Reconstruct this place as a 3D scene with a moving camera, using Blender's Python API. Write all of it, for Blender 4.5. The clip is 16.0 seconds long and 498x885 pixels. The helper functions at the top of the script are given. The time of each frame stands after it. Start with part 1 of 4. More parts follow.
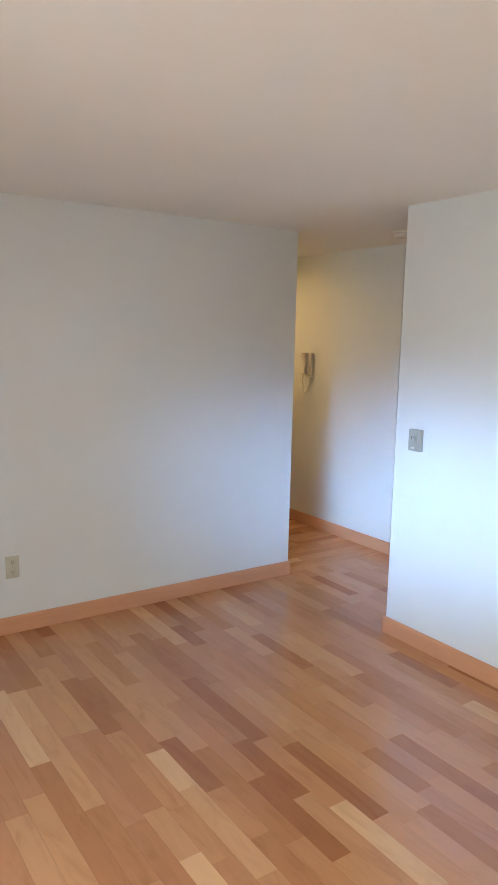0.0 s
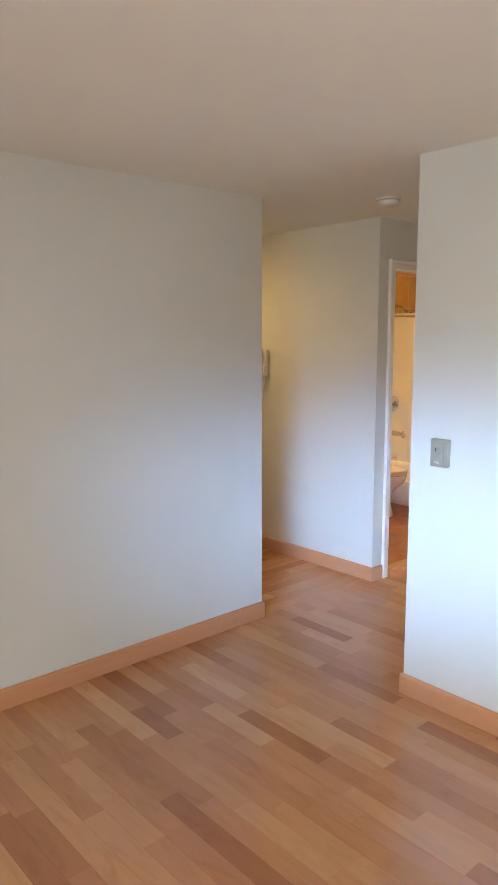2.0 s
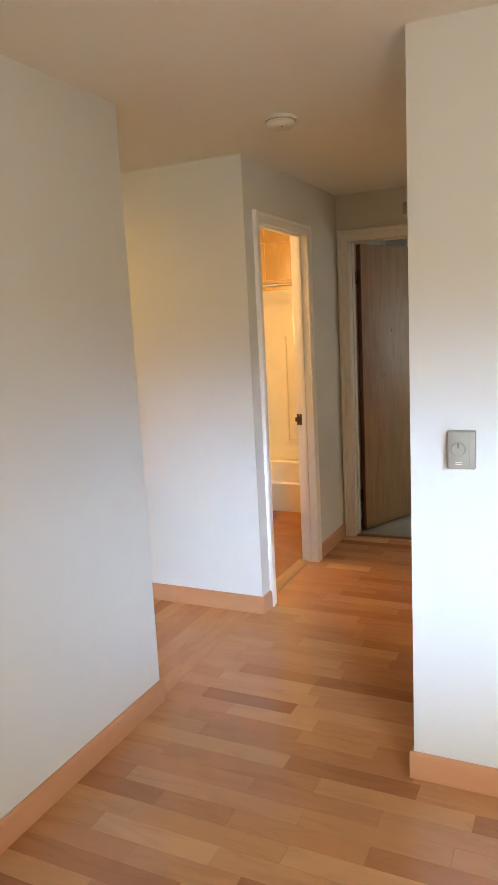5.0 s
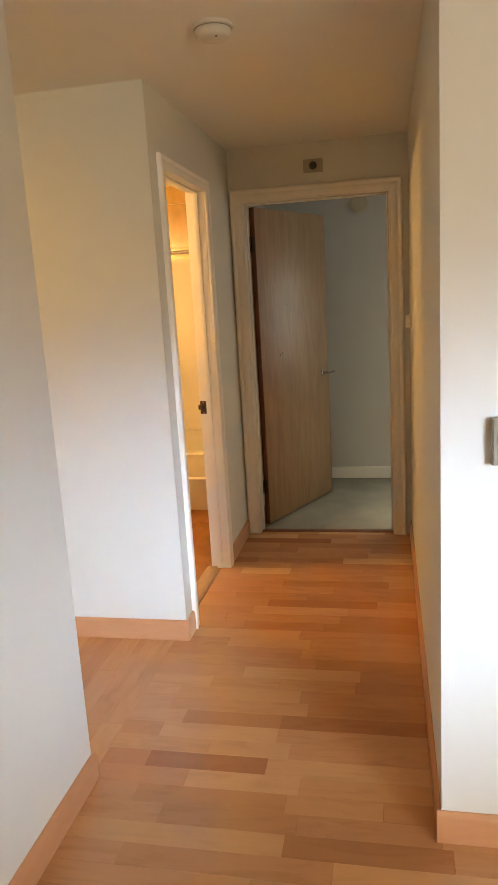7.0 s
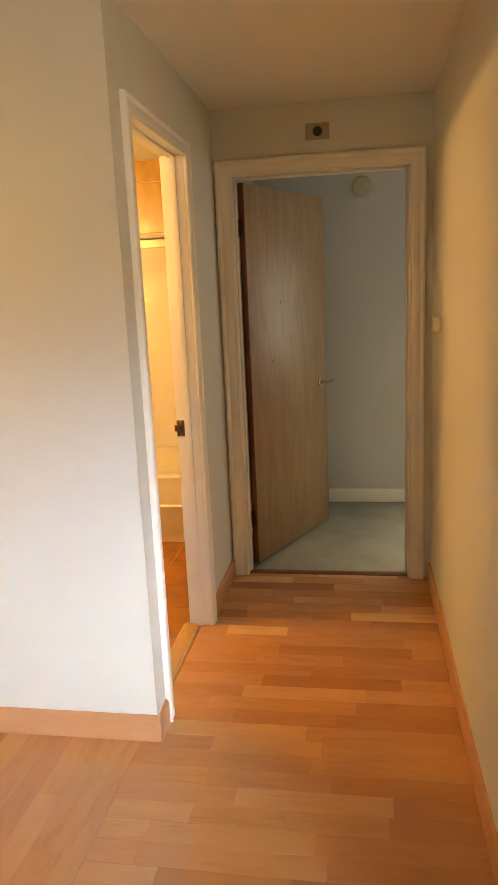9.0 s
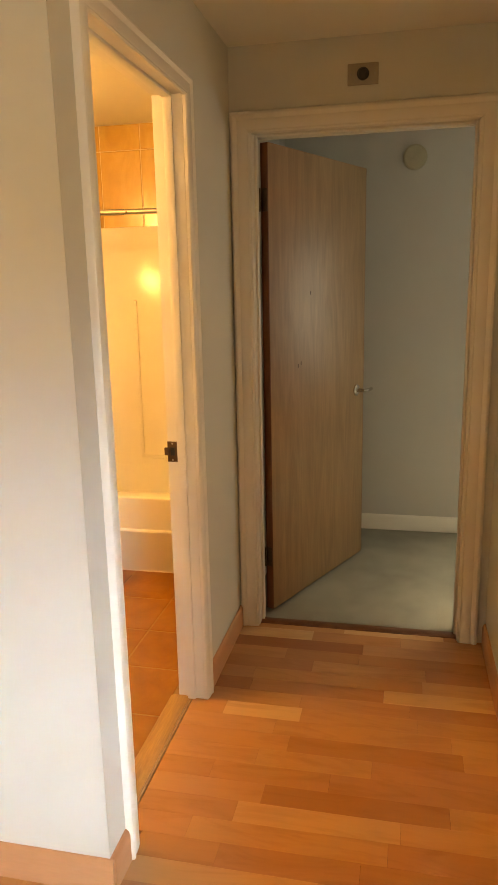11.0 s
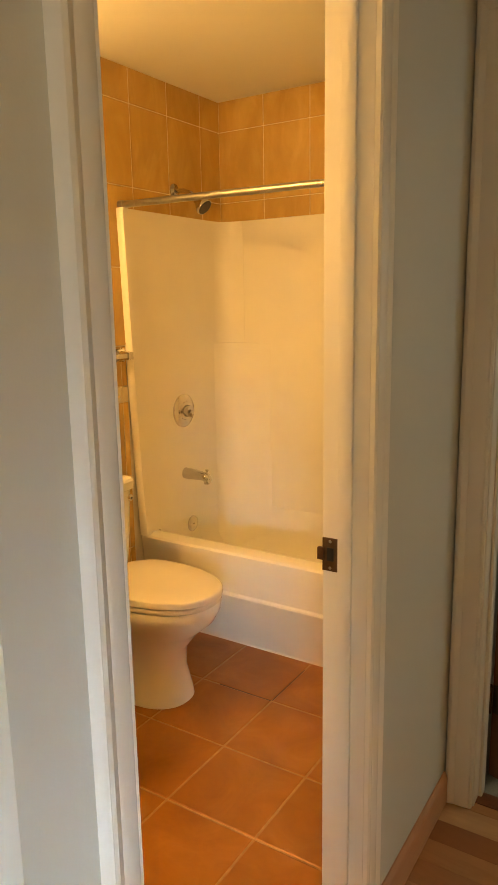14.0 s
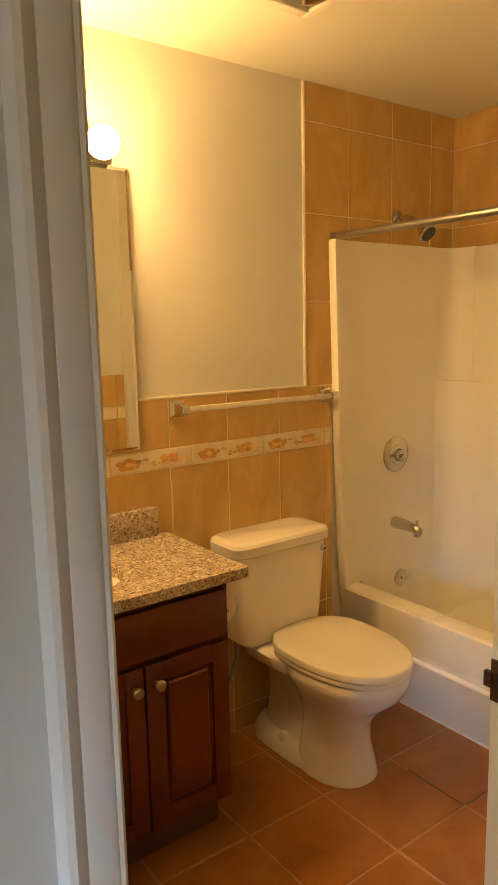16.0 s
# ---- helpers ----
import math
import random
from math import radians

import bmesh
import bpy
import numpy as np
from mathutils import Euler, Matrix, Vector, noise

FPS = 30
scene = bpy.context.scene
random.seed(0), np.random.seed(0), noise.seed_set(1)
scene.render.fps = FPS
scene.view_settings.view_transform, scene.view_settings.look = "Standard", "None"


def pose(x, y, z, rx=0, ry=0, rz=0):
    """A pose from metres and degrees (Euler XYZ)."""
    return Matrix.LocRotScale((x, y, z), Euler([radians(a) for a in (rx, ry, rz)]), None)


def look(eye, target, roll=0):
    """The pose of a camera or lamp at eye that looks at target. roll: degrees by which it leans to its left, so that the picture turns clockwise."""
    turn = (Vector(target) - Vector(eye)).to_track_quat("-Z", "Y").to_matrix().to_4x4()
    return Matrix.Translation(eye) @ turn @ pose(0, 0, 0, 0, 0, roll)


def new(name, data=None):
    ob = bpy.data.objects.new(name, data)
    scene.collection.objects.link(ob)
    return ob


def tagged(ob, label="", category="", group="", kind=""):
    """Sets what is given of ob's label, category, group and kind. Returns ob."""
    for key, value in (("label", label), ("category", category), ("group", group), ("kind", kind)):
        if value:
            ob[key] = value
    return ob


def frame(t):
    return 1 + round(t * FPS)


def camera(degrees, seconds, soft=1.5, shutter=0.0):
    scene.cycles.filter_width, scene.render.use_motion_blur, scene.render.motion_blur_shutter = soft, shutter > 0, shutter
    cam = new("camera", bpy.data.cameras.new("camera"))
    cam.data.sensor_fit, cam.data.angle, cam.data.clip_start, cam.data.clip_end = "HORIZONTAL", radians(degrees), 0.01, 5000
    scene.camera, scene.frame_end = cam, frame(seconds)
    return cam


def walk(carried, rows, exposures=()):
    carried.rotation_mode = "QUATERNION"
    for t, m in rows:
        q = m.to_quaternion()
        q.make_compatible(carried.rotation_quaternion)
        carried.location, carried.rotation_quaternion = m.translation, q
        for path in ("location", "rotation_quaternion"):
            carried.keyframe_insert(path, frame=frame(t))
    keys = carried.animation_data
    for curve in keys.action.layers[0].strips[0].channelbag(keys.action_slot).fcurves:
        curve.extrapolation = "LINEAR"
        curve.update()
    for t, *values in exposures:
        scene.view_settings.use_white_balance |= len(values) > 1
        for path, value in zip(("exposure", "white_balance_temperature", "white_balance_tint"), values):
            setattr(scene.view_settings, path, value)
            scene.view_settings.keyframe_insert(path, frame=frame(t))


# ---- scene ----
import itertools

cam = camera(39.0, 16.0)
PATH = [
    (0, (0.143, 0.23, 1.651), (1.261, 1.861, 1.35), 1.3),
    (0.5, (0.223, 0.439, 1.643), (1.385, 2.04, 1.35), 1.3),
    (1, (0.258, 0.653, 1.64), (1.496, 2.198, 1.359), -0.1),
    (1.5, (0.306, 0.9, 1.614), (1.63, 2.371, 1.322), -0.5),
    (2, (0.433, 1.138, 1.596), (1.75, 2.614, 1.303), -0.1),
    (2.5, (0.525, 1.342, 1.588), (1.863, 2.799, 1.293), -0.1),
    (3, (0.57, 1.577, 1.582), (2.041, 2.899, 1.284), -1.4),
    (5.3, (0.854, 2.531, 1.521), (2.646, 3.346, 1.169), -2.8),
    (5.5, (0.894, 2.588, 1.517), (2.692, 3.384, 1.15), -2.7),
    (6, (1.045, 2.733, 1.503), (2.859, 3.485, 1.125), -2.0),
    (6.5, (1.131, 2.869, 1.503), (2.984, 3.506, 1.107), -2.2),
    (7, (1.22, 3.028, 1.496), (3.138, 3.424, 1.09), -3.4),
    (7.5, (1.335, 3.123, 1.482), (3.261, 3.447, 1.051), -2.8),
    (8, (1.553, 3.168, 1.471), (3.477, 3.507, 1.043), -2.0),
    (8.5, (1.753, 3.187, 1.473), (3.671, 3.557, 1.041), -2.9),
    (9, (1.959, 3.235, 1.481), (3.889, 3.56, 1.067), -2.6),
    (9.2, (2.029, 3.249, 1.488), (3.963, 3.544, 1.074), -2.1),
    (11.5, (2.859, 3.279, 1.452), (4.746, 3.788, 1.026), -0.4),
    (12, (3.058, 3.301, 1.447), (4.914, 3.919, 1.031), 0.3),
    (12.5, (3.238, 3.31, 1.437), (5.053, 4.043, 1.024), -0.4),
    (13, (3.394, 3.365, 1.433), (5.189, 4.155, 1.042), -0.8),
    (13.5, (3.523, 3.419, 1.421), (5.287, 4.284, 1.045), -1.4),
    (14, (3.644, 3.43, 1.423), (5.297, 4.486, 1.035), -1.0),
    (14.5, (3.784, 3.404, 1.433), (5.276, 4.676, 1.036), -1.2),
    (15, (3.874, 3.384, 1.431), (5.209, 4.821, 1.041), -2.2),
    (15.5, (3.913, 3.375, 1.446), (5.15, 4.905, 1.09), -2.0),
    (16, (3.945, 3.426, 1.478), (5.12, 5.012, 1.16), -1.2),
]
EXPOSURES = [(0.0, 0.26, 6100, 5), (3.0, 0.30, 7000, 6), (5.5, 0.40, 8300, 7), (7.5, 0.48, 9700, 9), (9.0, 0.58, 11000, 10), (12.5, 0.42, 13600, 10), (14.5, 0.06, 9400, 0), (16.0, -0.20, 8000, 0)]
walk(cam, [(t, look(eye, target, roll)) for t, eye, target, roll in PATH], EXPOSURES)

WX, WY0, WY1 = -0.95, -0.7, 1.6  # inner face of the window wall, and its glazed opening
WM0 = (WY0 + WY1) / 2
SKY, DAY, SLANT, BED, GLOBE, ENTRY = 0.10, 67.0, 11.0, 7.0, 146.0, 58.0

# ---- world, sun and lamps ----
world = bpy.data.worlds.new("sky")
scene.world = world
world.use_nodes = True
wn = world.node_tree
wbg = wn.nodes["Background"]
wsky = wn.nodes.new("ShaderNodeTexSky")
wsky.sky_type = "NISHITA"
wsky.sun_disc = False
wsky.sun_elevation, wsky.sun_rotation = radians(42), radians(110)
wn.links.new(wsky.outputs["Color"], wbg.inputs["Color"])
wbg.inputs["Strength"].default_value = SKY

sun = new("sun", bpy.data.lights.new("sun", "SUN"))
sun.data.energy, sun.data.angle, sun.data.color = 2.5, radians(0.5), (1.0, 0.94, 0.85)
sun.matrix_world = look((20, -8, 19), (0, 0, 0))


def opening_light(name, at, to, w, h, power, color):
    """Area lamp that stands in for sky light at a window's opening."""
    ob = new(name, bpy.data.lights.new(name, "AREA"))
    ob.data.shape, ob.data.size, ob.data.size_y = "RECTANGLE", w, h
    ob.data.energy, ob.data.color = power, color
    ob.matrix_world = look(at, to)
    return ob


# stand-in lamps at the unseen glazed balcony door: neutral daylight, and bluer sky slanting in
opening_light("window_day_light", (WX - 0.02, WM0, 1.05), (WX + 2.0, WM0 + 0.5, -0.4), WY1 - WY0 - 0.2, 1.9, DAY, (1.0, 0.98, 0.955))
# added narrow blue lamp, aimed low to put a bluish pool on the walls
slant = opening_light("window_sky_stand_in", (WX - 0.03, WM0, 1.80), (WX - 0.03 + 5.0, WM0 + 3.45, 0.42), WY1 - WY0 - 0.2, 0.4, SLANT, (0.36, 0.58, 1.0))
slant.data.spread = radians(20)
opening_light("bedroom_sky_light", (6.815, 1.75, 1.45), (4.0, 1.95, 1.0), 1.4, 1.0, BED, (0.70, 0.82, 1.0))

# ---- materials ----


def mat(name):
    m = bpy.data.materials.new(name)
    m.use_nodes = True
    nt = m.node_tree
    return m, nt, nt.nodes["Principled BSDF"]


def setp(b, **k):
    for key, v in k.items():
        b.inputs[key.replace("_", " ")].default_value = v


def node(nt, kind, **k):
    n = nt.nodes.new(kind)
    for key, v in k.items():
        n.inputs[key.replace("_", " ")].default_value = v
    return n


def ramp(nt, fac, stops):
    r = nt.nodes.new("ShaderNodeValToRGB")
    e = r.color_ramp.elements
    (e[0].position, first), (e[1].position, last) = stops[0], stops[-1]
    e[0].color, e[1].color = (*first, 1), (*last, 1)
    for p, c in stops[1:-1]:
        e.new(p).color = (*c, 1)
    nt.links.new(fac, r.inputs["Fac"])
    return r.outputs["Color"]


def place(nt, scale=(1, 1, 1), rot=(0, 0, 0)):
    g = nt.nodes.new("ShaderNodeNewGeometry")
    mp = nt.nodes.new("ShaderNodeMapping")
    mp.inputs["Scale"].default_value = scale
    mp.inputs["Rotation"].default_value = rot
    nt.links.new(g.outputs["Position"], mp.inputs["Vector"])
    return mp


def noise_at(nt, vec, scale, detail=3.0, rough=0.55, dist=0.0):
    n = node(nt, "ShaderNodeTexNoise", Scale=scale, Detail=detail, Roughness=rough, Distortion=dist)
    nt.links.new(vec, n.inputs["Vector"])
    return n.outputs["Fac"]


def bump(nt, b, height, strength, dist=0.002):
    n = node(nt, "ShaderNodeBump", Strength=strength, Distance=dist)
    nt.links.new(height, n.inputs["Height"])
    nt.links.new(n.outputs["Normal"], b.inputs["Normal"])


def mixc(nt, fac, a, b, mode="MIX"):
    n = nt.nodes.new("ShaderNodeMix")
    n.data_type, n.blend_type = "RGBA", mode
    for sock, v in ((0, fac), (6, a), (7, b)):
        if isinstance(v, bpy.types.NodeSocket):
            nt.links.new(v, n.inputs[sock])
        else:
            n.inputs[sock].default_value = v if sock == 0 else (*v, 1)
    return n.outputs[2]


def painted(name, a, b, rough=0.6, grain=260, depth=0.12, big=1.3, spread=0.03):
    """Roller-painted plaster or painted wood: faint mottling and a fine nap."""
    m, nt, bs = mat(name)
    p = place(nt)
    col = ramp(nt, noise_at(nt, p.outputs[0], big, 5), [(0.3, a), (0.7, b)])
    nt.links.new(col, bs.inputs["Base Color"])
    r = ramp(nt, noise_at(nt, p.outputs[0], 4, 2), [(0.2, (rough - spread,) * 3), (0.8, (rough + spread,) * 3)])
    nt.links.new(r, bs.inputs["Roughness"])
    bump(nt, bs, noise_at(nt, p.outputs[0], grain, 3), depth, 0.001)
    return m


WALL = painted("wall_paint", (0.618, 0.630, 0.600), (0.648, 0.660, 0.632), 0.62, 240, 0.18)
BATHWALL = painted("bath_wall_paint", (0.64, 0.63, 0.60), (0.67, 0.66, 0.63), 0.58, 240, 0.14)
CEIL = painted("ceiling_paint", (0.77, 0.765, 0.72), (0.80, 0.795, 0.75), 0.8, 150, 0.3)
TRIM = painted("trim_gloss_white", (0.78, 0.77, 0.73), (0.82, 0.81, 0.78), 0.36, 420, 0.03, 3)
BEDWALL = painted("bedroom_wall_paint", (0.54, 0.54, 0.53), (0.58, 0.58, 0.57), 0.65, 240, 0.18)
CONCRETE = painted("balcony_concrete", (0.32, 0.31, 0.30), (0.40, 0.39, 0.37), 0.85, 80, 0.4)


def plain(name, color, rough=0.4, metal=0.0, var=0.06, scale=30, depth=0.03):
    m, nt, bs = mat(name)
    p = place(nt)
    f = noise_at(nt, p.outputs[0], scale, 4)
    lo = tuple(max(0, c * (1 - var)) for c in color)
    hi = tuple(min(1, c * (1 + var)) for c in color)
    nt.links.new(ramp(nt, f, [(0.3, lo), (0.7, hi)]), bs.inputs["Base Color"])
    nt.links.new(ramp(nt, f, [(0.2, (max(0.02, rough * 0.8),) * 3), (0.8, (min(1, rough * 1.25),) * 3)]), bs.inputs["Roughness"])
    setp(bs, Metallic=metal)
    if depth:
        bump(nt, bs, noise_at(nt, p.outputs[0], scale * 6, 2), depth, 0.001)
    return m


PORCELAIN = plain("porcelain", (0.86, 0.84, 0.78), 0.10, 0, 0.02, 4, 0)
SEATM = plain("seat_plastic", (0.80, 0.76, 0.68), 0.19, 0, 0.02, 6, 0)
SURROUND = plain("fibreglass_gelcoat", (0.87, 0.85, 0.78), 0.17, 0, 0.03, 3, 0.015)
CHROME = plain("chrome", (0.58, 0.57, 0.55), 0.14, 1, 0.06, 18, 0)
NICKEL = plain("brushed_nickel", (0.40, 0.385, 0.36), 0.32, 1, 0.06, 40, 0.02)
BRONZE = plain("bronze_plate", (0.13, 0.08, 0.05), 0.42, 0.8, 0.2, 60, 0.05)
BEIGE = plain("beige_plastic", (0.47, 0.44, 0.33), 0.45, 0, 0.05, 20, 0.03)
GREYBEIGE = plain("grey_beige_plastic", (0.31, 0.30, 0.245), 0.45, 0, 0.05, 20, 0.03)
PHONEM = plain("phone_plastic", (0.62, 0.60, 0.53), 0.4, 0, 0.04, 20, 0.02)
WHITEP = plain("white_plastic", (0.74, 0.72, 0.66), 0.4, 0, 0.04, 20, 0.02)
DARK = plain("black_plastic", (0.02, 0.02, 0.02), 0.35, 0, 0.2, 30, 0.02)
GROUT = plain("grout", (0.74, 0.64, 0.47), 0.9, 0, 0.15, 50, 0.2)
FGROUT = plain("floor_grout", (0.42, 0.27, 0.15), 0.9, 0, 0.2, 40, 0.2)
CAULK = plain("white_edge_strip", (0.80, 0.76, 0.68), 0.4, 0, 0.04, 40, 0.02)
SUBFLOOR = plain("dark_joint", (0.09, 0.05, 0.03), 0.9, 0, 0.2, 30, 0.1)
BARM = plain("towel_bar_acrylic", (0.66, 0.62, 0.52), 0.25, 0, 0.04, 20, 0)
PAPER = plain("paper", (0.78, 0.75, 0.70), 0.9, 0, 0.04, 120, 0.1)
PETAL = plain("glaze_orange", (0.66, 0.37, 0.15), 0.25, 0, 0.3, 60, 0)
LEAFM = plain("glaze_olive", (0.58, 0.42, 0.17), 0.25, 0, 0.3, 60, 0)
SWIRL = plain("glaze_ochre", (0.76, 0.55, 0.26), 0.25, 0, 0.2, 60, 0)
STEEL = plain("switch_plate_steel", (0.36, 0.33, 0.27), 0.4, 0.15, 0.08, 50, 0.02)
BRASSRIM = plain("brown_gap", (0.10, 0.05, 0.03), 0.6, 0, 0.2, 30, 0.05)
FAR = plain("far_trees", (0.05, 0.06, 0.045), 0.95, 0, 0.5, 0.5, 0)
GROUND = plain("far_ground", (0.10, 0.10, 0.09), 0.95, 0, 0.3, 0.3, 0)


def wood_floor(name, joined, axis):
    """Red birch strips: each strip has its own tint, with grain along its length and now and then a figured streak."""
    m, nt, bs = mat(name)
    if joined:
        rnd = nt.nodes.new("ShaderNodeNewGeometry").outputs["Random Per Island"]
    else:
        rnd = nt.nodes.new("ShaderNodeObjectInfo").outputs["Random"]
    g = nt.nodes.new("ShaderNodeNewGeometry")
    sc = nt.nodes.new("ShaderNodeMath")
    sc.operation = "MULTIPLY"
    sc.inputs[1].default_value = 37.0
    nt.links.new(rnd, sc.inputs[0])
    add = nt.nodes.new("ShaderNodeVectorMath")
    add.operation = "ADD"
    nt.links.new(g.outputs["Position"], add.inputs[0])
    nt.links.new(sc.outputs[0], add.inputs[1])
    mp = nt.nodes.new("ShaderNodeMapping")
    mp.inputs["Scale"].default_value = (1, 0.055, 1) if axis == "y" else (0.055, 1, 1)
    nt.links.new(add.outputs[0], mp.inputs["Vector"])
    base = ramp(nt, rnd, [(0.0, (0.37, 0.150, 0.064)), (0.10, (0.47, 0.212, 0.092)), (0.24, (0.56, 0.280, 0.125)), (0.36, (0.46, 0.205, 0.096)), (0.50, (0.60, 0.315, 0.145)),
                          (0.60, (0.53, 0.250, 0.112)), (0.72, (0.61, 0.330, 0.160)), (0.80, (0.50, 0.232, 0.110)), (0.93, (0.65, 0.365, 0.180)), (1.0, (0.72, 0.445, 0.240))])
    fine = ramp(nt, noise_at(nt, mp.outputs[0], 90, 4, 0.55, 0.6), [(0.3, (0.88, 0.86, 0.84)), (0.7, (1.05, 1.05, 1.04))])
    col = mixc(nt, 0.18, base, fine, "MULTIPLY")
    mp2 = nt.nodes.new("ShaderNodeMapping")
    mp2.inputs["Scale"].default_value = (1, 0.20, 1) if axis == "y" else (0.20, 1, 1)
    nt.links.new(add.outputs[0], mp2.inputs["Vector"])
    broad = ramp(nt, noise_at(nt, mp2.outputs[0], 13, 5, 0.6, 1.6), [(0.30, (0.80, 0.74, 0.69)), (0.50, (1, 1, 1)), (0.72, (1.07, 1.05, 1.02))])
    col = mixc(nt, 0.6, col, broad, "MULTIPLY")
    nt.links.new(col, bs.inputs["Base Color"])
    p = place(nt)
    r = ramp(nt, noise_at(nt, p.outputs[0], 3, 2), [(0.2, (0.175,) * 3), (0.8, (0.225,) * 3)])
    nt.links.new(r, bs.inputs["Roughness"])
    setp(bs, Specular_IOR_Level=0.6)
    bump(nt, bs, noise_at(nt, mp.outputs[0], 160, 4), 0.05, 0.001)
    return m


WOOD_Y, WOOD_YJ = wood_floor("strip_wood", False, "y"), wood_floor("strip_wood_joined", True, "y")
WOOD_X, WOOD_XJ = wood_floor("strip_wood_across", False, "x"), wood_floor("strip_wood_across_joined", True, "x")


def timber(name, a, b, c, stretch, rough=0.35, scale=14, dist=2.5, depth=0.06, coat=0.0, fine=0.7, gloss=0.15):
    m, nt, bs = mat(name)
    p = place(nt, stretch)
    w = noise_at(nt, p.outputs[0], scale, 5, 0.6, dist)
    col = ramp(nt, w, [(0.30, a), (0.5, b), (0.7, c)])
    f = ramp(nt, noise_at(nt, p.outputs[0], scale * 11, 4), [(0.35, (0.82, 0.80, 0.78)), (0.6, (1.03, 1.03, 1.03))])
    nt.links.new(mixc(nt, fine, col, f, "MULTIPLY"), bs.inputs["Base Color"])
    setp(bs, Roughness=rough, Coat_Weight=coat, Coat_Roughness=gloss)
    bump(nt, bs, noise_at(nt, p.outputs[0], scale * 9, 3), depth, 0.001)
    return m


BASEWOOD_X = timber("stained_base_x", (0.53, 0.255, 0.130), (0.55, 0.27, 0.14), (0.57, 0.285, 0.150), (0.15, 1, 1), 0.34, 10, 1.0, 0.02, 0.0, 0.2)
BASEWOOD_Y = timber("stained_base_y", (0.53, 0.255, 0.130), (0.55, 0.27, 0.14), (0.57, 0.285, 0.150), (1, 0.15, 1), 0.34, 10, 1.0, 0.02, 0.0, 0.2)
OAK = timber("oak_veneer", (0.29, 0.163, 0.072), (0.36, 0.212, 0.100), (0.41, 0.247, 0.120), (1, 1, 0.10), 0.40, 6, 5.0, 0.02, 0.8, 0.6, 0.5)
EDGEWOOD = timber("door_edge_wood", (0.16, 0.055, 0.02), (0.20, 0.07, 0.028), (0.24, 0.09, 0.035), (1, 1, 0.1), 0.4, 20, 1.0)
SILL = timber("oak_threshold", (0.42, 0.23, 0.09), (0.52, 0.30, 0.12), (0.58, 0.35, 0.15), (0.1, 1, 1), 0.3, 24, 1.5)
CHERRY = timber("cherry_cabinet", (0.082, 0.0115, 0.0048), (0.095, 0.0135, 0.0056), (0.110, 0.0165, 0.007), (1, 1, 0.12), 0.30, 16, 1.5, 0.02, 0.3, 0.35)


def tile_mat(name, a, b, c, rough, scale, streak=(1, 1, 1)):
    m, nt, bs = mat(name)
    rnd = nt.nodes.new("ShaderNodeObjectInfo").outputs["Random"]
    p = place(nt, streak)
    col = ramp(nt, noise_at(nt, p.outputs[0], scale, 6, 0.6, 0.8), [(0.28, a), (0.5, b), (0.72, c)])
    tint = ramp(nt, rnd, [(0, (0.92, 0.91, 0.90)), (1, (1.05, 1.04, 1.03))])
    nt.links.new(mixc(nt, 1.0, col, tint, "MULTIPLY"), bs.inputs["Base Color"])
    nt.links.new(ramp(nt, noise_at(nt, p.outputs[0], scale * 2, 4), [(0.3, (rough * 0.8,) * 3), (0.7, (rough * 1.3,) * 3)]), bs.inputs["Roughness"])
    bump(nt, bs, noise_at(nt, p.outputs[0], scale * 8, 4), 0.06, 0.001)
    return m


FTILE = tile_mat("terracotta_tile", (0.275, 0.100, 0.027), (0.347, 0.137, 0.037), (0.418, 0.183, 0.056), 0.36, 5)
WTILE = tile_mat("ochre_wall_tile", (0.50, 0.32, 0.125), (0.57, 0.375, 0.155), (0.65, 0.45, 0.21), 0.19, 9, (1, 1, 0.4))
BTILE = tile_mat("cream_border_tile", (0.68, 0.58, 0.42), (0.74, 0.65, 0.49), (0.78, 0.70, 0.55), 0.19, 14)


def granite():
    m, nt, bs = mat("brown_granite")
    p = place(nt)
    v = node(nt, "ShaderNodeTexVoronoi", Scale=190)
    nt.links.new(p.outputs[0], v.inputs["Vector"])
    sep = nt.nodes.new("ShaderNodeSeparateColor")
    nt.links.new(v.outputs["Color"], sep.inputs[0])
    col = ramp(nt, sep.outputs[0], [(0.0, (0.15, 0.11, 0.09)), (0.18, (0.36, 0.285, 0.225)), (0.5, (0.50, 0.42, 0.345)), (0.72, (0.42, 0.375, 0.335)), (1.0, (0.72, 0.67, 0.60))])
    big = ramp(nt, noise_at(nt, p.outputs[0], 60, 4), [(0.35, (0.72, 0.68, 0.66)), (0.65, (1.1, 1.08, 1.05))])
    nt.links.new(mixc(nt, 0.9, col, big, "MULTIPLY"), bs.inputs["Base Color"])
    setp(bs, Roughness=0.2)
    return m


def carpet_mat():
    m, nt, bs = mat("grey_green_carpet")
    p = place(nt)
    col = ramp(nt, noise_at(nt, p.outputs[0], 3.5, 5), [(0.35, (0.34, 0.345, 0.30)), (0.68, (0.45, 0.455, 0.40))])
    fine = ramp(nt, noise_at(nt, p.outputs[0], 300, 2), [(0.3, (0.75, 0.75, 0.75)), (0.7, (1.15, 1.15, 1.15))])
    nt.links.new(mixc(nt, 0.8, col, fine, "MULTIPLY"), bs.inputs["Base Color"])
    setp(bs, Roughness=1.0)
    bump(nt, bs, noise_at(nt, p.outputs[0], 260, 3), 0.9, 0.004)
    return m


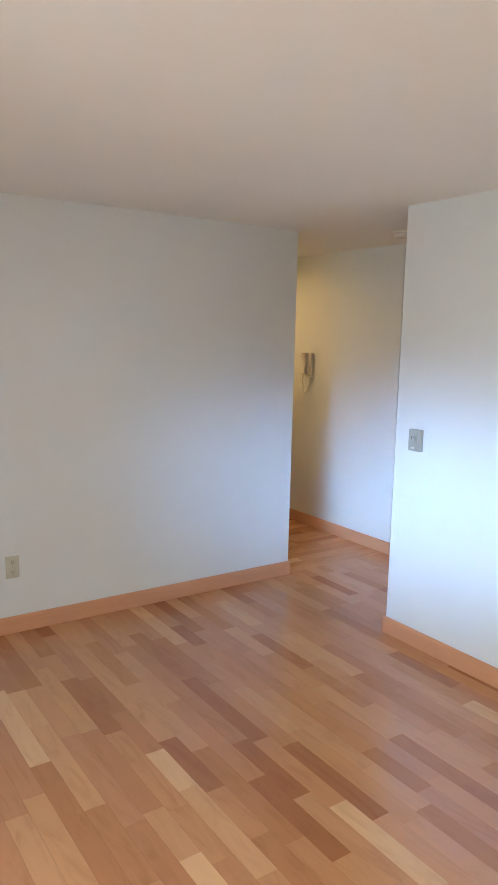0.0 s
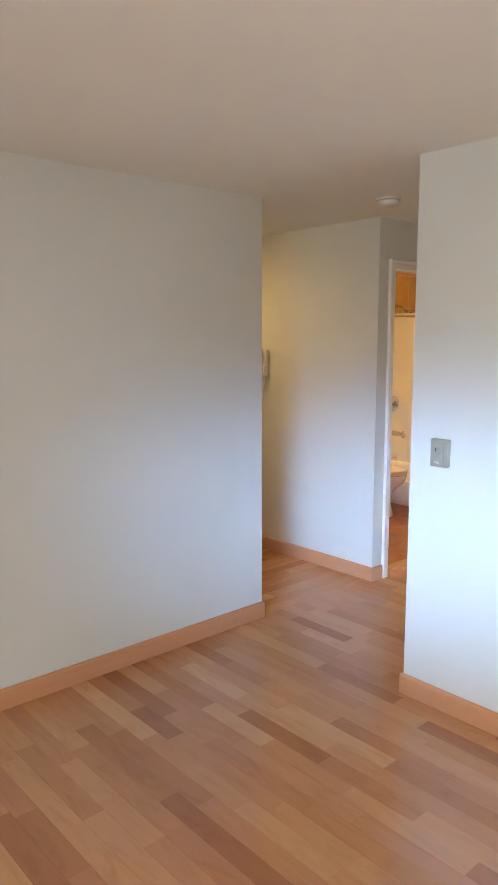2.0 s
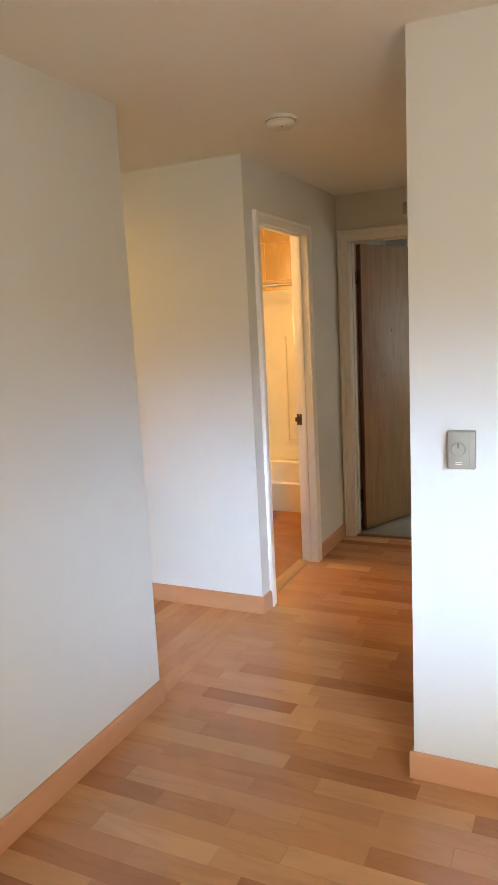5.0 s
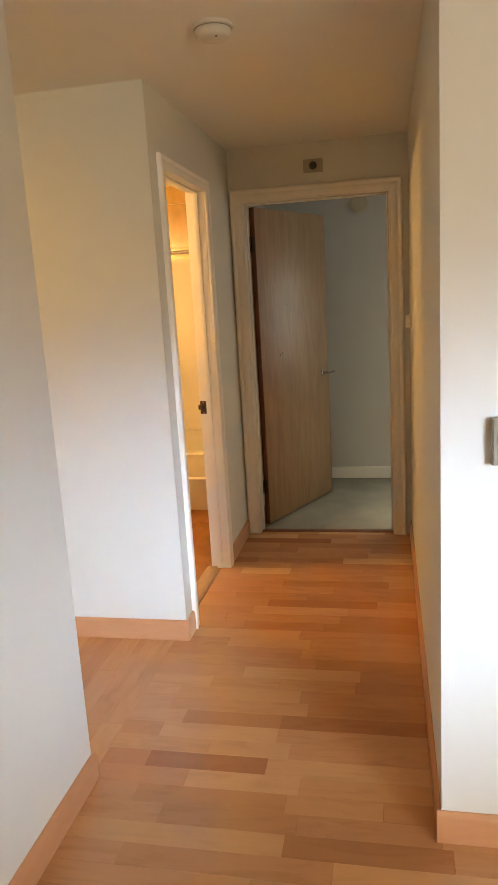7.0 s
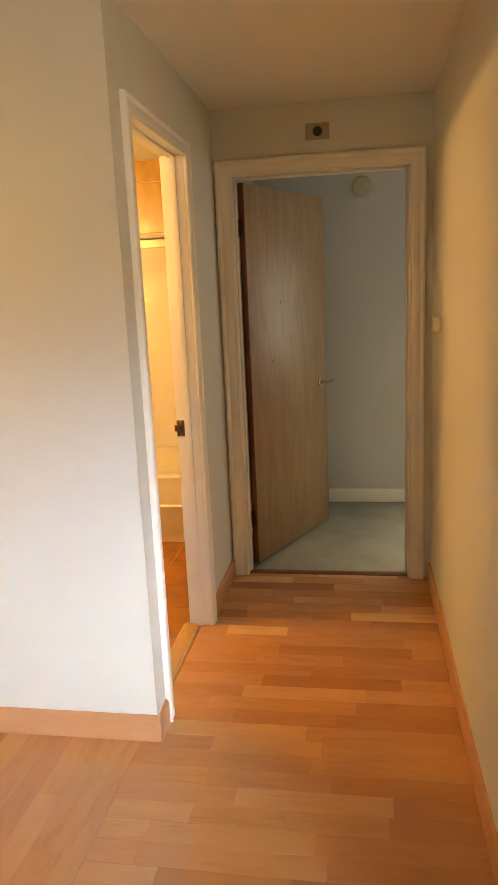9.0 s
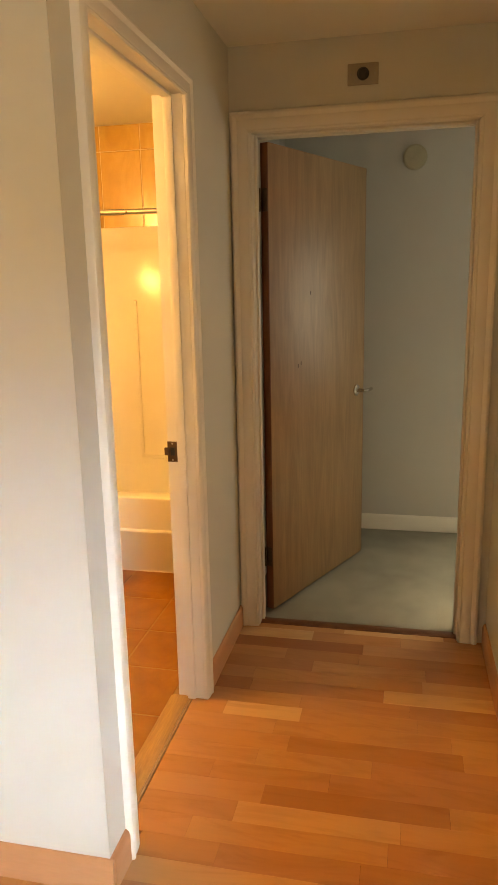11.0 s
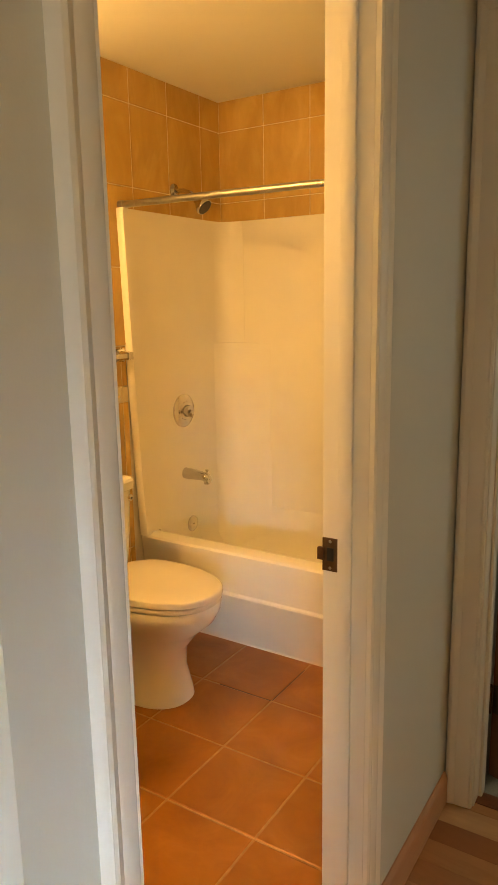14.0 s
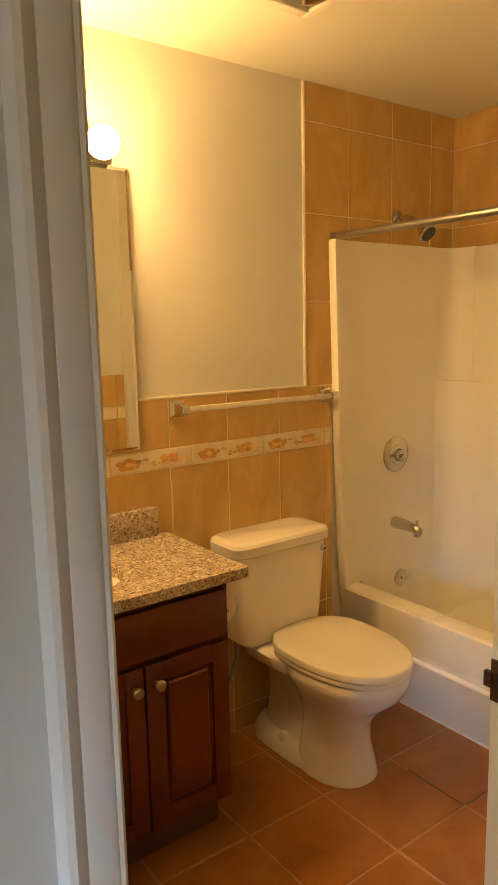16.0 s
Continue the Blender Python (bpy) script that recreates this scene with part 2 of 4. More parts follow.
GRANITE, CARPET = granite(), carpet_mat()
MIRROR, _, _b = mat("silvered_mirror")
setp(_b, Base_Color=(0.86, 0.87, 0.85, 1), Metallic=1.0, Roughness=0.015)
GLASS, _, _b = mat("window_glass")
setp(_b, Base_Color=(1, 1, 1, 1), Roughness=0.0, Transmission_Weight=1.0, IOR=1.45)
BULB, _, _b = mat("lit_globe")
setp(_b, Base_Color=(0.9, 0.85, 0.75, 1), Emission_Color=(1.0, 0.57, 0.235, 1), Emission_Strength=GLOBE)
ENTRYGLOW, _, _b = mat("lit_diffuser")
setp(_b, Base_Color=(0.9, 0.85, 0.75, 1), Emission_Color=(1.0, 0.60, 0.24, 1), Emission_Strength=ENTRY)

# ---- mesh helpers ----


def where(ob):
    v = Vector((0, 0, 0))
    while ob:
        v, ob = v + ob.location, ob.parent
    return v


def to_mesh(bm, name, material, smooth=None):
    me = bpy.data.meshes.new(name)
    bm.normal_update()
    bm.to_mesh(me)
    bm.free()
    me.materials.append(material)
    if smooth:
        me.polygons.foreach_set("use_smooth", [True] * len(me.polygons))
        me.set_sharp_from_angle(angle=radians(smooth))
    return me


def part(name, bm, material, parent, label="", smooth=35):
    """One mesh, given in world metres, under a thing or a part."""
    o = where(parent)
    bmesh.ops.translate(bm, verts=bm.verts, vec=-o)
    ob = new(name, to_mesh(bm, name, material, smooth))
    ob.parent = parent
    if label:
        ob["label"] = label
    return ob


def thing(name, at, label, category, group="", kind=""):
    ob = new(name)
    ob.location = at
    ob.empty_display_size = 0.05
    return tagged(ob, label, category, group, kind)


def solid(name, bm, material, label, category, kind="", smooth=35):
    ob = new(name, to_mesh(bm, name, material, smooth))
    return tagged(ob, label, category, "", kind)


def box(bm, x0, y0, z0, x1, y1, z1, bevel=0.0, seg=2, turn=None):
    r = bmesh.ops.create_cube(bm, size=1)["verts"]
    for v in r:
        v.co = Vector(((x0 + x1) / 2 + v.co.x * (x1 - x0), (y0 + y1) / 2 + v.co.y * (y1 - y0), (z0 + z1) / 2 + v.co.z * (z1 - z0)))
    if bevel:
        es = list({e for v in r for e in v.link_edges})
        r = bmesh.ops.bevel(bm, geom=es, offset=bevel, segments=seg, profile=0.5, affect="EDGES")["verts"]
    return bm


def B(*a, **k):
    return box(bmesh.new(), *a, **k)


def loft(bm, rings, cap=True):
    """Skin closed rings of equal length, with end caps."""
    vs = [[bm.verts.new(p) for p in ring] for ring in rings]
    n = len(vs[0])
    for a, b in zip(vs, vs[1:]):
        for i in range(n):
            bm.faces.new((a[i], a[(i + 1) % n], b[(i + 1) % n], b[i]))
    if cap:
        bm.faces.new(list(reversed(vs[0])))
        bm.faces.new(vs[-1])
    bmesh.ops.recalc_face_normals(bm, faces=bm.faces)
    return bm


def lathe(bm, at, axis, profile, n=28):
    """Turn (distance along axis, radius) pairs about an axis."""
    at, axis = Vector(at), Vector(axis).normalized()
    u = axis.orthogonal().normalized()
    w = axis.cross(u)
    rings = [[at + axis * d + (u * math.cos(a) + w * math.sin(a)) * max(r, 1e-4) for a in (2 * math.pi * i / n for i in range(n))] for d, r in profile]
    return loft(bm, rings)


def tube(bm, pts, r, n=10):
    """A round bar through points."""
    pts = [Vector(p) for p in pts]
    rings, u = [], None
    for i, p in enumerate(pts):
        d = (pts[min(i + 1, len(pts) - 1)] - pts[max(i - 1, 0)]).normalized()
        u = d.orthogonal().normalized() if u is None else (u - d * u.dot(d)).normalized()
        w = d.cross(u)
        rings.append([p + (u * math.cos(a) + w * math.sin(a)) * r for a in (2 * math.pi * k / n for k in range(n))])
    return loft(bm, rings)


def oval(cx, cy, z, rx, ry, n=40, power=2.0, back=None):
    """A ring in plan; power above 2 squares it; back: the half length towards +y where it differs."""
    out = []
    for i in range(n):
        a = 2 * math.pi * i / n
        c, s = math.cos(a), math.sin(a)
        k = 2 / power
        x = math.copysign(abs(c) ** k, c) * rx
        y = math.copysign(abs(s) ** k, s) * (back if back and s > 0 else ry)
        out.append((cx + x, cy + y, z))
    return out


def sweep_profile(bm, prof, p0, p1, out, side):
    """Extrude a profile of (across, proud) pairs from p0 to p1; across runs along side, proud along out."""
    p0, p1, out, side = Vector(p0), Vector(p1), Vector(out), Vector(side)
    rings = [[p + side * a + out * b for a, b in prof] for p in (p0, p1)]
    return loft(bm, rings)


H = 2.335  # ceiling

# ---- structure: walls ----


def wall(name, boxes, material, label="white painted plaster wall", category="wall"):
    """One welded shell round the union of boxes, so that openings go clean through."""
    cuts = [sorted({b[a] for b in boxes} | {b[a + 3] for b in boxes}) for a in range(3)]
    mid = [[(p + q) / 2 for p, q in zip(c, c[1:])] for c in cuts]

    def filled(k):
        if any(not 0 <= k[a] < len(mid[a]) for a in range(3)):
            return False
        c = [mid[a][k[a]] for a in range(3)]
        return any(all(b[a] < c[a] < b[a + 3] for a in range(3)) for b in boxes)

    bm = bmesh.new()
    made = {}

    def corner(k):
        if k not in made:
            made[k] = bm.verts.new([cuts[a][k[a]] for a in range(3)])
        return made[k]

    for k in itertools.product(*[range(len(m)) for m in mid]):
        if not filled(k):
            continue
        for a in range(3):
            u, v = (a + 1) % 3, (a + 2) % 3
            for side in (0, 1):
                beyond = list(k)
                beyond[a] += 1 if side else -1
                if filled(beyond):
                    continue
                loop = []
                for du, dv in ((0, 0), (1, 0), (1, 1), (0, 1)):
                    p = list(k)
                    p[a] += side
                    p[u] += du
                    p[v] += dv
                    loop.append(corner(tuple(p)))
                bm.faces.new(loop if side else loop[::-1])
    return solid(name, bm, material, label, category, "structure", None)


Y0, YB = -3.2, 7.2
wall("wall_north", [(WX, 3.985, 0, 3.07, 4.105, H), (2.95, 4.105, 0, 3.07, YB, H)], WALL, "off-white painted wall with stained base")
wall("wall_phone", [(4.02, 3.94, 0, 4.14, YB, H)], WALL, "white painted wall carrying the entry phone")
wall("wall_east", [(2.95, Y0, 0, 3.08, 2.91, H), (3.08, 2.79, 0, 5.467, 2.91, H)], WALL, "white painted wall carrying the thermostat")
wall("wall_hall", [(4.14, 3.94, 0, 4.165, 4.03, H), (4.884, 3.94, 0, 5.467, 4.03, H), (4.165, 3.94, 2.051, 4.884, 4.03, H)], WALL, "white painted hall wall around bathroom door")
wall("wall_end", [(5.467, 2.6, 0, 5.60, 3.005, H), (5.467, 3.873, 0, 5.60, 4.03, H), (5.467, 3.005, 2.048, 5.60, 3.873, H), (5.467, -0.2, 0, 5.60, 2.6, H)], WALL, "white painted end wall above bedroom door")
wall("wall_bath_south", [(5.60, 3.95, 0, 6.65, 4.07, H)], BATHWALL, "painted wall at the tub's foot")
wall_bn = wall("wall_bath_north", [(4.14, 5.415, 0, 6.65, 5.53, H)], BATHWALL, "cream painted bathroom wall with ochre tiles")
wall_be = wall("wall_bath_east", [(6.53, 4.07, 0, 6.65, 5.415, H)], BATHWALL, "bathroom wall tiled in ochre above the tub")
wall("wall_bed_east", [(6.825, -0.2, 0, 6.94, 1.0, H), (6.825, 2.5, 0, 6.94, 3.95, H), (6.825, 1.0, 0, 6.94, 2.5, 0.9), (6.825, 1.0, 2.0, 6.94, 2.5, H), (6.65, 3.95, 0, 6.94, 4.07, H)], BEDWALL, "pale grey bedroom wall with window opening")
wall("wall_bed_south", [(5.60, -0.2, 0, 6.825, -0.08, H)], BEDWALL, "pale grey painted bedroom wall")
wall("wall_entry_end", [(3.07, YB, 0, 4.02, YB + 0.12, H)], WALL)
wall("wall_south", [(WX - 0.12, Y0 - 0.12, 0, 3.08, Y0, H)], WALL)
wall("wall_west", [(WX - 0.12, Y0, 0, WX, WY0, H), (WX - 0.12, WY1, 0, WX, 4.105, H), (WX - 0.12, WY0, 2.06, WX, WY1, H)], WALL, "white painted wall with glazed balcony opening")
solid("ceiling", B(WX - 0.12, Y0 - 0.12, H, 6.94, YB + 0.12, H + 0.16), CEIL, "off-white matt painted ceiling", "ceiling", "structure", None)
floor = solid("floor", B(WX - 0.12, Y0 - 0.12, -0.16, 5.535, YB + 0.12, -0.012), SUBFLOOR, "red birch strip wood floor, satin varnish", "floor", "structure", None)
bath_floor = solid("floor_bath", B(4.14, 3.99, -0.012, 6.53, 5.415, -0.0012), FGROUT, "terracotta tiled bathroom floor", "floor", "structure", None)
solid("floor_bath_slab", B(5.536, 3.94, -0.16, 6.94, 5.53, -0.0125), FGROUT, "screed under the bathroom tiles", "floor", "structure", None)
solid("carpet", B(5.536, -0.2, -0.16, 6.94, 3.94, -0.004), CARPET, "grey-green low pile bedroom carpet", "carpet", "structure", None)

# unseen balcony slabs added to cut the sky light, glazed door and what lies beyond it
wall("balcony", [(WX - 1.5, -3.5, -0.2, WX - 0.12, 5.5, -0.03), (WX - 1.4, -3.5, 2.40, WX - 0.12, 5.5, 2.56)], CONCRETE, "unseen concrete balcony slabs added to cut the sky light", "balcony")
solid("ground", B(-400, -400, -6.2, 400, 400, -6.0), GROUND, "dull far ground below the building", "ground", "structure", None)
solid("backdrop", B(-62, -70, -6.0, -60, 75, 6.5), FAR, "dark row of distant trees", "backdrop", "structure", None)

WM = (WY0 + WY1) / 2
glz = thing("window_1", (WX - 0.06, WM, 0), "white framed sliding glass balcony door, closed", "window", "", "structure")
fr = bmesh.new()
box(fr, WX - 0.10, WY0, 0.0, WX - 0.03, WY0 + 0.06, 2.06)
box(fr, WX - 0.10, WY1 - 0.06, 0.0, WX - 0.03, WY1, 2.06)
box(fr, WX - 0.10, WM - 0.03, 0.06, WX - 0.03, WM + 0.03, 2.0)
box(fr, WX - 0.10, WY0 + 0.06, 0.0, WX - 0.03, WY1 - 0.06, 0.06)
box(fr, WX - 0.10, WY0 + 0.06, 2.0, WX - 0.03, WY1 - 0.06, 2.06)
part("window_frame", fr, TRIM, glz, "", None)
for y0, y1 in ((WY0 + 0.06, WM - 0.03), (WM + 0.03, WY1 - 0.06)):
    pane = part("pane", B(WX - 0.07, y0, 0.06, WX - 0.064, y1, 2.0), GLASS, glz, "clear glass", None)
    pane.visible_shadow = False
bw = thing("window_2", (6.88, 1.75, 0.9), "white framed bedroom window", "window", "", "structure")
fr = bmesh.new()
for b in ((1.0, 0.9, 1.05, 2.0), (2.45, 0.9, 2.5, 2.0), (1.05, 0.9, 2.45, 0.95), (1.05, 1.95, 2.45, 2.0), (1.73, 0.95, 1.77, 1.95)):
    box(fr, 6.85, b[0], b[1], 6.91, b[2], b[3])
part("window_frame", fr, TRIM, bw, "", None)
for y0, y1 in ((1.05, 1.73), (1.77, 2.45)):
    pane = part("pane", B(6.877, y0, 0.95, 6.883, y1, 1.95), GLASS, bw, "clear glass", None)
    pane.visible_shadow = False

# ---- base boards ----
BP = [(0, 0), (0, 0.013), (0.078, 0.013), (0.088, 0.010), (0.094, 0.004), (0.094, 0)]


def baseboard(name, p0, p1, out, material, label="orange-stained wooden base board"):
    """The profile climbs from the floor and stands proud of the wall."""
    bm = sweep_profile(bmesh.new(), BP, (*p0, 0.001), (*p1, 0.001), (*out, 0), (0, 0, 1))
    return solid(name, bm, material, label, "baseboard", "structure", 30)


baseboard("baseboard_1", (WX, 3.985), (3.07 + 0.013, 3.985), (0, -1), BASEWOOD_X)
baseboard("baseboard_2", (3.07, 3.987), (3.07, YB), (1, 0), BASEWOOD_Y)
baseboard("baseboard_3", (4.02, 3.928), (4.02, YB), (-1, 0), BASEWOOD_Y)
baseboard("baseboard_4", (4.022, 3.94), (4.119, 3.94), (0, -1), BASEWOOD_X)
baseboard("baseboard_5", (4.926, 3.94), (5.452, 3.94), (0, -1), BASEWOOD_X)
baseboard("baseboard_6", (2.95, Y0), (2.95, 2.923), (-1, 0), BASEWOOD_Y)
baseboard("baseboard_7", (2.952, 2.91), (5.452, 2.91), (0, 1), BASEWOOD_X)
baseboard("baseboard_8", (WX, Y0), (2.937, Y0), (0, 1), BASEWOOD_X)
baseboard("baseboard_9", (6.825, -0.08), (6.825, 3.94), (-1, 0), TRIM, "white painted base board")
baseboard("baseboard_10", (5.60, 3.95), (6.81, 3.95), (0, -1), TRIM, "white painted base board")

# ---- door casings and jambs ----
CP = [(0, 0), (0, 0.010), (0.006, 0.014), (0.012, 0.0132), (0.018, 0.0155), (0.050, 0.0165), (0.055, 0.0155), (0.061, 0.018), (0.072, 0.021), (0.081, 0.019), (0.086, 0.013), (0.086, 0)]


def casing(bm, a, b, top, at, along, out, width):
    """Moulded casing round an opening from a to b along an axis, mitred at its upper corners."""
    along, out, up = Vector(along), Vector(out), Vector((0, 0, 1))
    base = Vector(at)
    prof = [(u * width / 0.086, w) for u, w in CP]

    def leg(pos, sgn):
        lo = [base + along * (pos + sgn * u) + out * w + up * 0.001 for u, w in prof]
        hi = [base + along * (pos + sgn * u) + out * w + up * (top + u) for u, w in prof]
        loft(bm, [lo, hi])

    leg(a, -1)
    leg(b, 1)
    loft(bm, [[base + along * (a - u) + out * w + up * (top + u) for u, w in prof], [base + along * (b + u) + out * w + up * (top + u) for u, w in prof]])
    return bm


d1 = thing("door_1", (4.545, 3.94, 0), "white painted moulded bathroom door frame, doorway open", "door frame", "", "structure")
part("casing", casing(bmesh.new(), 4.178, 4.866, 2.030, (0, 3.94, 0), (1, 0, 0), (0, -1, 0), 0.058), TRIM, d1, "", 30)
jb = bmesh.new()
box(jb, 4.1655, 3.9405, 0.001, 4.182, 4.038, 2.0505, 0.002)
box(jb, 4.867, 3.9405, 0.001, 4.8835, 4.038, 2.0505, 0.002)
box(jb, 4.182, 3.9405, 2.034, 4.867, 4.038, 2.0505, 0.002)
part("jamb", jb, TRIM, d1)
st = bmesh.new()
box(st, 4.182, 3.972, 0.002, 4.192, 4.002, 2.033, 0.003)
box(st, 4.857, 3.972, 0.002, 4.867, 4.002, 2.033, 0.003)
box(st, 4.192, 3.972, 2.024, 4.857, 4.002, 2.034, 0.003)
part("stop", st, TRIM, d1)
part("inner_casing", casing(bmesh.new(), 4.160, 4.886, 2.048, (0, 4.018, 0), (1, 0, 0), (0, 1, 0), 0.036), TRIM, d1, "", 30)
sp = part("strike_plate", B(4.8635, 4.004, 0.888, 4.867, 4.0375, 0.958, 0.001), BRONZE, d1, "dark bronze strike plate")
part("latch_hole", B(4.8625, 4.012, 0.910, 4.8636, 4.027, 0.938, 0.0004), DARK, sp)
part("strike_lip", B(4.8585, 4.034, 0.911, 4.867, 4.047, 0.937, 0.001), BRONZE, sp)
for z in (0.895, 0.951):
    part("screw", lathe(bmesh.new(), (4.8636, 4.020, z), (-1, 0, 0), [(0, 0.0035), (0.0007, 0.003), (0.001, 0.001)], 10), NICKEL, sp)
part("threshold", sweep_profile(bmesh.new(), [(0, -0.01), (0, 0.003), (0.012, 0.009), (0.058, 0.009), (0.07, 0.003), (0.07, -0.01)], (4.182, 3.998, 0), (4.867, 3.998, 0), (0, 0, 1), (0, 1, 0)), SILL, d1, "golden oak threshold strip")

d2 = thing("door_2", (5.467, 3.43, 0), "white painted moulded bedroom door frame", "door frame", "", "structure")
part("casing", casing(bmesh.new(), 3.018, 3.860, 2.030, (5.467, 0, 0), (0, 1, 0), (-1, 0, 0), 0.076), TRIM, d2, "", 30)
jb = bmesh.new()
box(jb, 5.4675, 3.0055, 0.001, 5.5995, 3.022, 2.0475, 0.002)
box(jb, 5.4675, 3.856, 0.001, 5.5995, 3.8725, 2.0475, 0.002)
box(jb, 5.4675, 3.022, 2.034, 5.5995, 3.856, 2.0475, 0.002)
part("jamb", jb, TRIM, d2)
st = bmesh.new()
box(st, 5.515, 3.022, 0.002, 5.553, 3.032, 2.033, 0.003)
box(st, 5.515, 3.846, 0.002, 5.553, 3.856, 2.033, 0.003)
box(st, 5.515, 3.032, 2.024, 5.553, 3.846, 2.034, 0.003)
part("stop", st, TRIM, d2)
part("inner_casing", casing(bmesh.new(), 3.018, 3.860, 2.030, (5.60, 0, 0), (0, 1, 0), (1, 0, 0), 0.076), TRIM, d2, "", 30)
part("threshold", sweep_profile(bmesh.new(), [(0, -0.01), (0, 0.002), (0.012, 0.006), (0.045, 0.006), (0.055, 0.001), (0.055, -0.01)], (5.490, 3.022, 0), (5.490, 3.856, 0), (0, 0, 1), (1, 0, 0)), EDGEWOOD, d2, "dark wooden threshold strip")

# bedroom door leaf, swung into the bedroom
HX, HY, LW = 5.608, 3.820, 0.878
LD = Vector((0.809, -0.350, 0)).normalized()
LN = Vector((-LD.y, LD.x, 0))  # from the hall side to the bedroom side
if LN.y < 0:
    LN = -LN
leaf = thing("bedroom_door", (HX, HY, 0), "oak veneer flush door standing open into bedroom", "door")


def leafbox(bm, a0, a1, n0, n1, z0, z1, bevel=0.0):
    t = B(a0, n0, z0, a1, n1, z1, bevel=bevel)
    for v in t.verts:
        v.co = Vector((HX, HY, 0)) + LD * v.co.x + LN * v.co.y + Vector((0, 0, v.co.z))
    me = bpy.data.meshes.new("tmp")
    t.to_mesh(me)
    t.free()
    bm.from_mesh(me)
    bpy.data.meshes.remove(me)
    return bm


part("panel", leafbox(bmesh.new(), 0.002, LW - 0.002, 0.0, 0.036, 0.012, 2.024, 0.001), OAK, leaf)
eb = leafbox(bmesh.new(), -0.001, 0.002, 0.001, 0.035, 0.013, 2.023)
part("hinge_edge", eb, EDGEWOOD, leaf, "dark red-brown door edge")
part("latch_edge", leafbox(bmesh.new(), LW - 0.002, LW + 0.001, 0.001, 0.035, 0.013, 2.023), EDGEWOOD, leaf, "dark red-brown door edge")
for z in (0.22, 1.76):
    hg = part("hinge", leafbox(bmesh.new(), -0.0045, -0.001, 0.002, 0.03, z, z + 0.09, 0.001), BRONZE, leaf, "dark bronze butt hinge")
    c = Vector((HX, HY, z)) + LD * -0.012 + LN * 0.036
    part("hinge_knuckle", lathe(bmesh.new(), c, (0, 0, 1), [(0, 0.006), (0.09, 0.006)], 12), BRONZE, hg)
kc = Vector((HX, HY, 0.925)) + LD * (LW - 0.085)
ros = part("handle_rose", lathe(bmesh.new(), kc, -LN, [(0, 0.030), (0.006, 0.030), (0.011, 0.024), (0.012, 0.012), (0.034, 0.010), (0.036, 0.0)], 24), CHROME, leaf, "bright chrome rose")
lv = tube(bmesh.new(), [kc - LN * 0.030, kc - LN * 0.046, kc - LN * 0.052 + LD * 0.012, kc - LN * 0.052 + LD * 0.05, kc - LN * 0.046 + LD * 0.085], 0.0085, 12)
part("lever", lv, CHROME, ros, "chrome lever handle")
for a, z in ((0.33, 1.42), (0.22, 1.10), (0.245, 1.11)):
    part("scuff_mark", leafbox(bmesh.new(), a, a + 0.006, -0.0006, 0.0001, z, z + 0.016), SUBFLOOR, leaf, "small dark scuff")

# ---- living room and hall fixtures ----
ot = thing("wall_outlet", (1.173, 3.985, 0.376), "beige double power outlet on the off-white wall", "outlet")
pl = part("cover_plate", B(1.137, 3.979, 0.314, 1.209, 3.985, 0.438, 0.002), BEIGE, ot)
for z in (0.347, 0.405):
    rc = part("receptacle", B(1.157, 3.9765, z - 0.015, 1.189, 3.979, z + 0.015, 0.001), BEIGE, ot)
    for x in (1.167, 1.179):
        part("slot", B(x - 0.001, 3.9760, z - 0.004, x + 0.001, 3.9768, z + 0.008), DARK, rc)
    part("slot", lathe(bmesh.new(), (1.173, 3.9768, z - 0.009), (0, -1, 0), [(0, 0.0025), (0.0008, 0.0025)], 10), DARK, rc)
part("screw", lathe(bmesh.new(), (1.173, 3.979, 0.376), (0, -1, 0), [(0, 0.003), (0.0008, 0.002)], 10), NICKEL, ot)

th = thing("thermostat", (2.95, 2.7530, 1.125), "grey-beige wall thermostat with round dial", "thermostat")
part("back_box", B(2.924, 2.7140, 1.068, 2.95, 2.7940, 1.183, 0.003), GREYBEIGE, th)
part("face", B(2.9205, 2.7300, 1.071, 2.9245, 2.7910, 1.180, 0.001), GREYBEIGE, th)
dl = part("dial", lathe(bmesh.new(), (2.9205, 2.7610, 1.130), (-1, 0, 0), [(0, 0.021), (0.006, 0.020), (0.008, 0.018), (0.0085, 0.0)], 32), GREYBEIGE, th, "round turning dial")
part("pointer", B(2.9112, 2.7595, 1.134, 2.9122, 2.7625, 1.148), DARK, dl)
for z in (1.083, 1.088):
    part("mark", B(2.9198, 2.7500, z, 2.9206, 2.7700, z + 0.002), WHITEP, th)

ph = thing("entry_phone", (4.02, 4.99, 1.30), "cream wall-mounted entry phone with handset and cord", "phone")
part("base", B(3.990, 4.930, 1.312, 4.02, 5.015, 1.512, 0.006), PHONEM, ph)
hs = bmesh.new()
loft(hs, [[(3.990 - d, y, z) for y, d in ((4.972, 0.0), (4.972, w), (4.985, w + 0.008), (5.012, w + 0.006), (5.022, w - 0.006), (5.022, 0.0))] for z, w in ((1.332, 0.022), (1.342, 0.040), (1.385, 0.042), (1.405, 0.030), (1.455, 0.030), (1.472, 0.040), (1.500, 0.040), (1.512, 0.022))])
part("handset", hs, PHONEM, ph, "cream handset in its cradle")
part("cradle", B(3.976, 4.938, 1.325, 3.992, 4.972, 1.40, 0.004), PHONEM, ph)
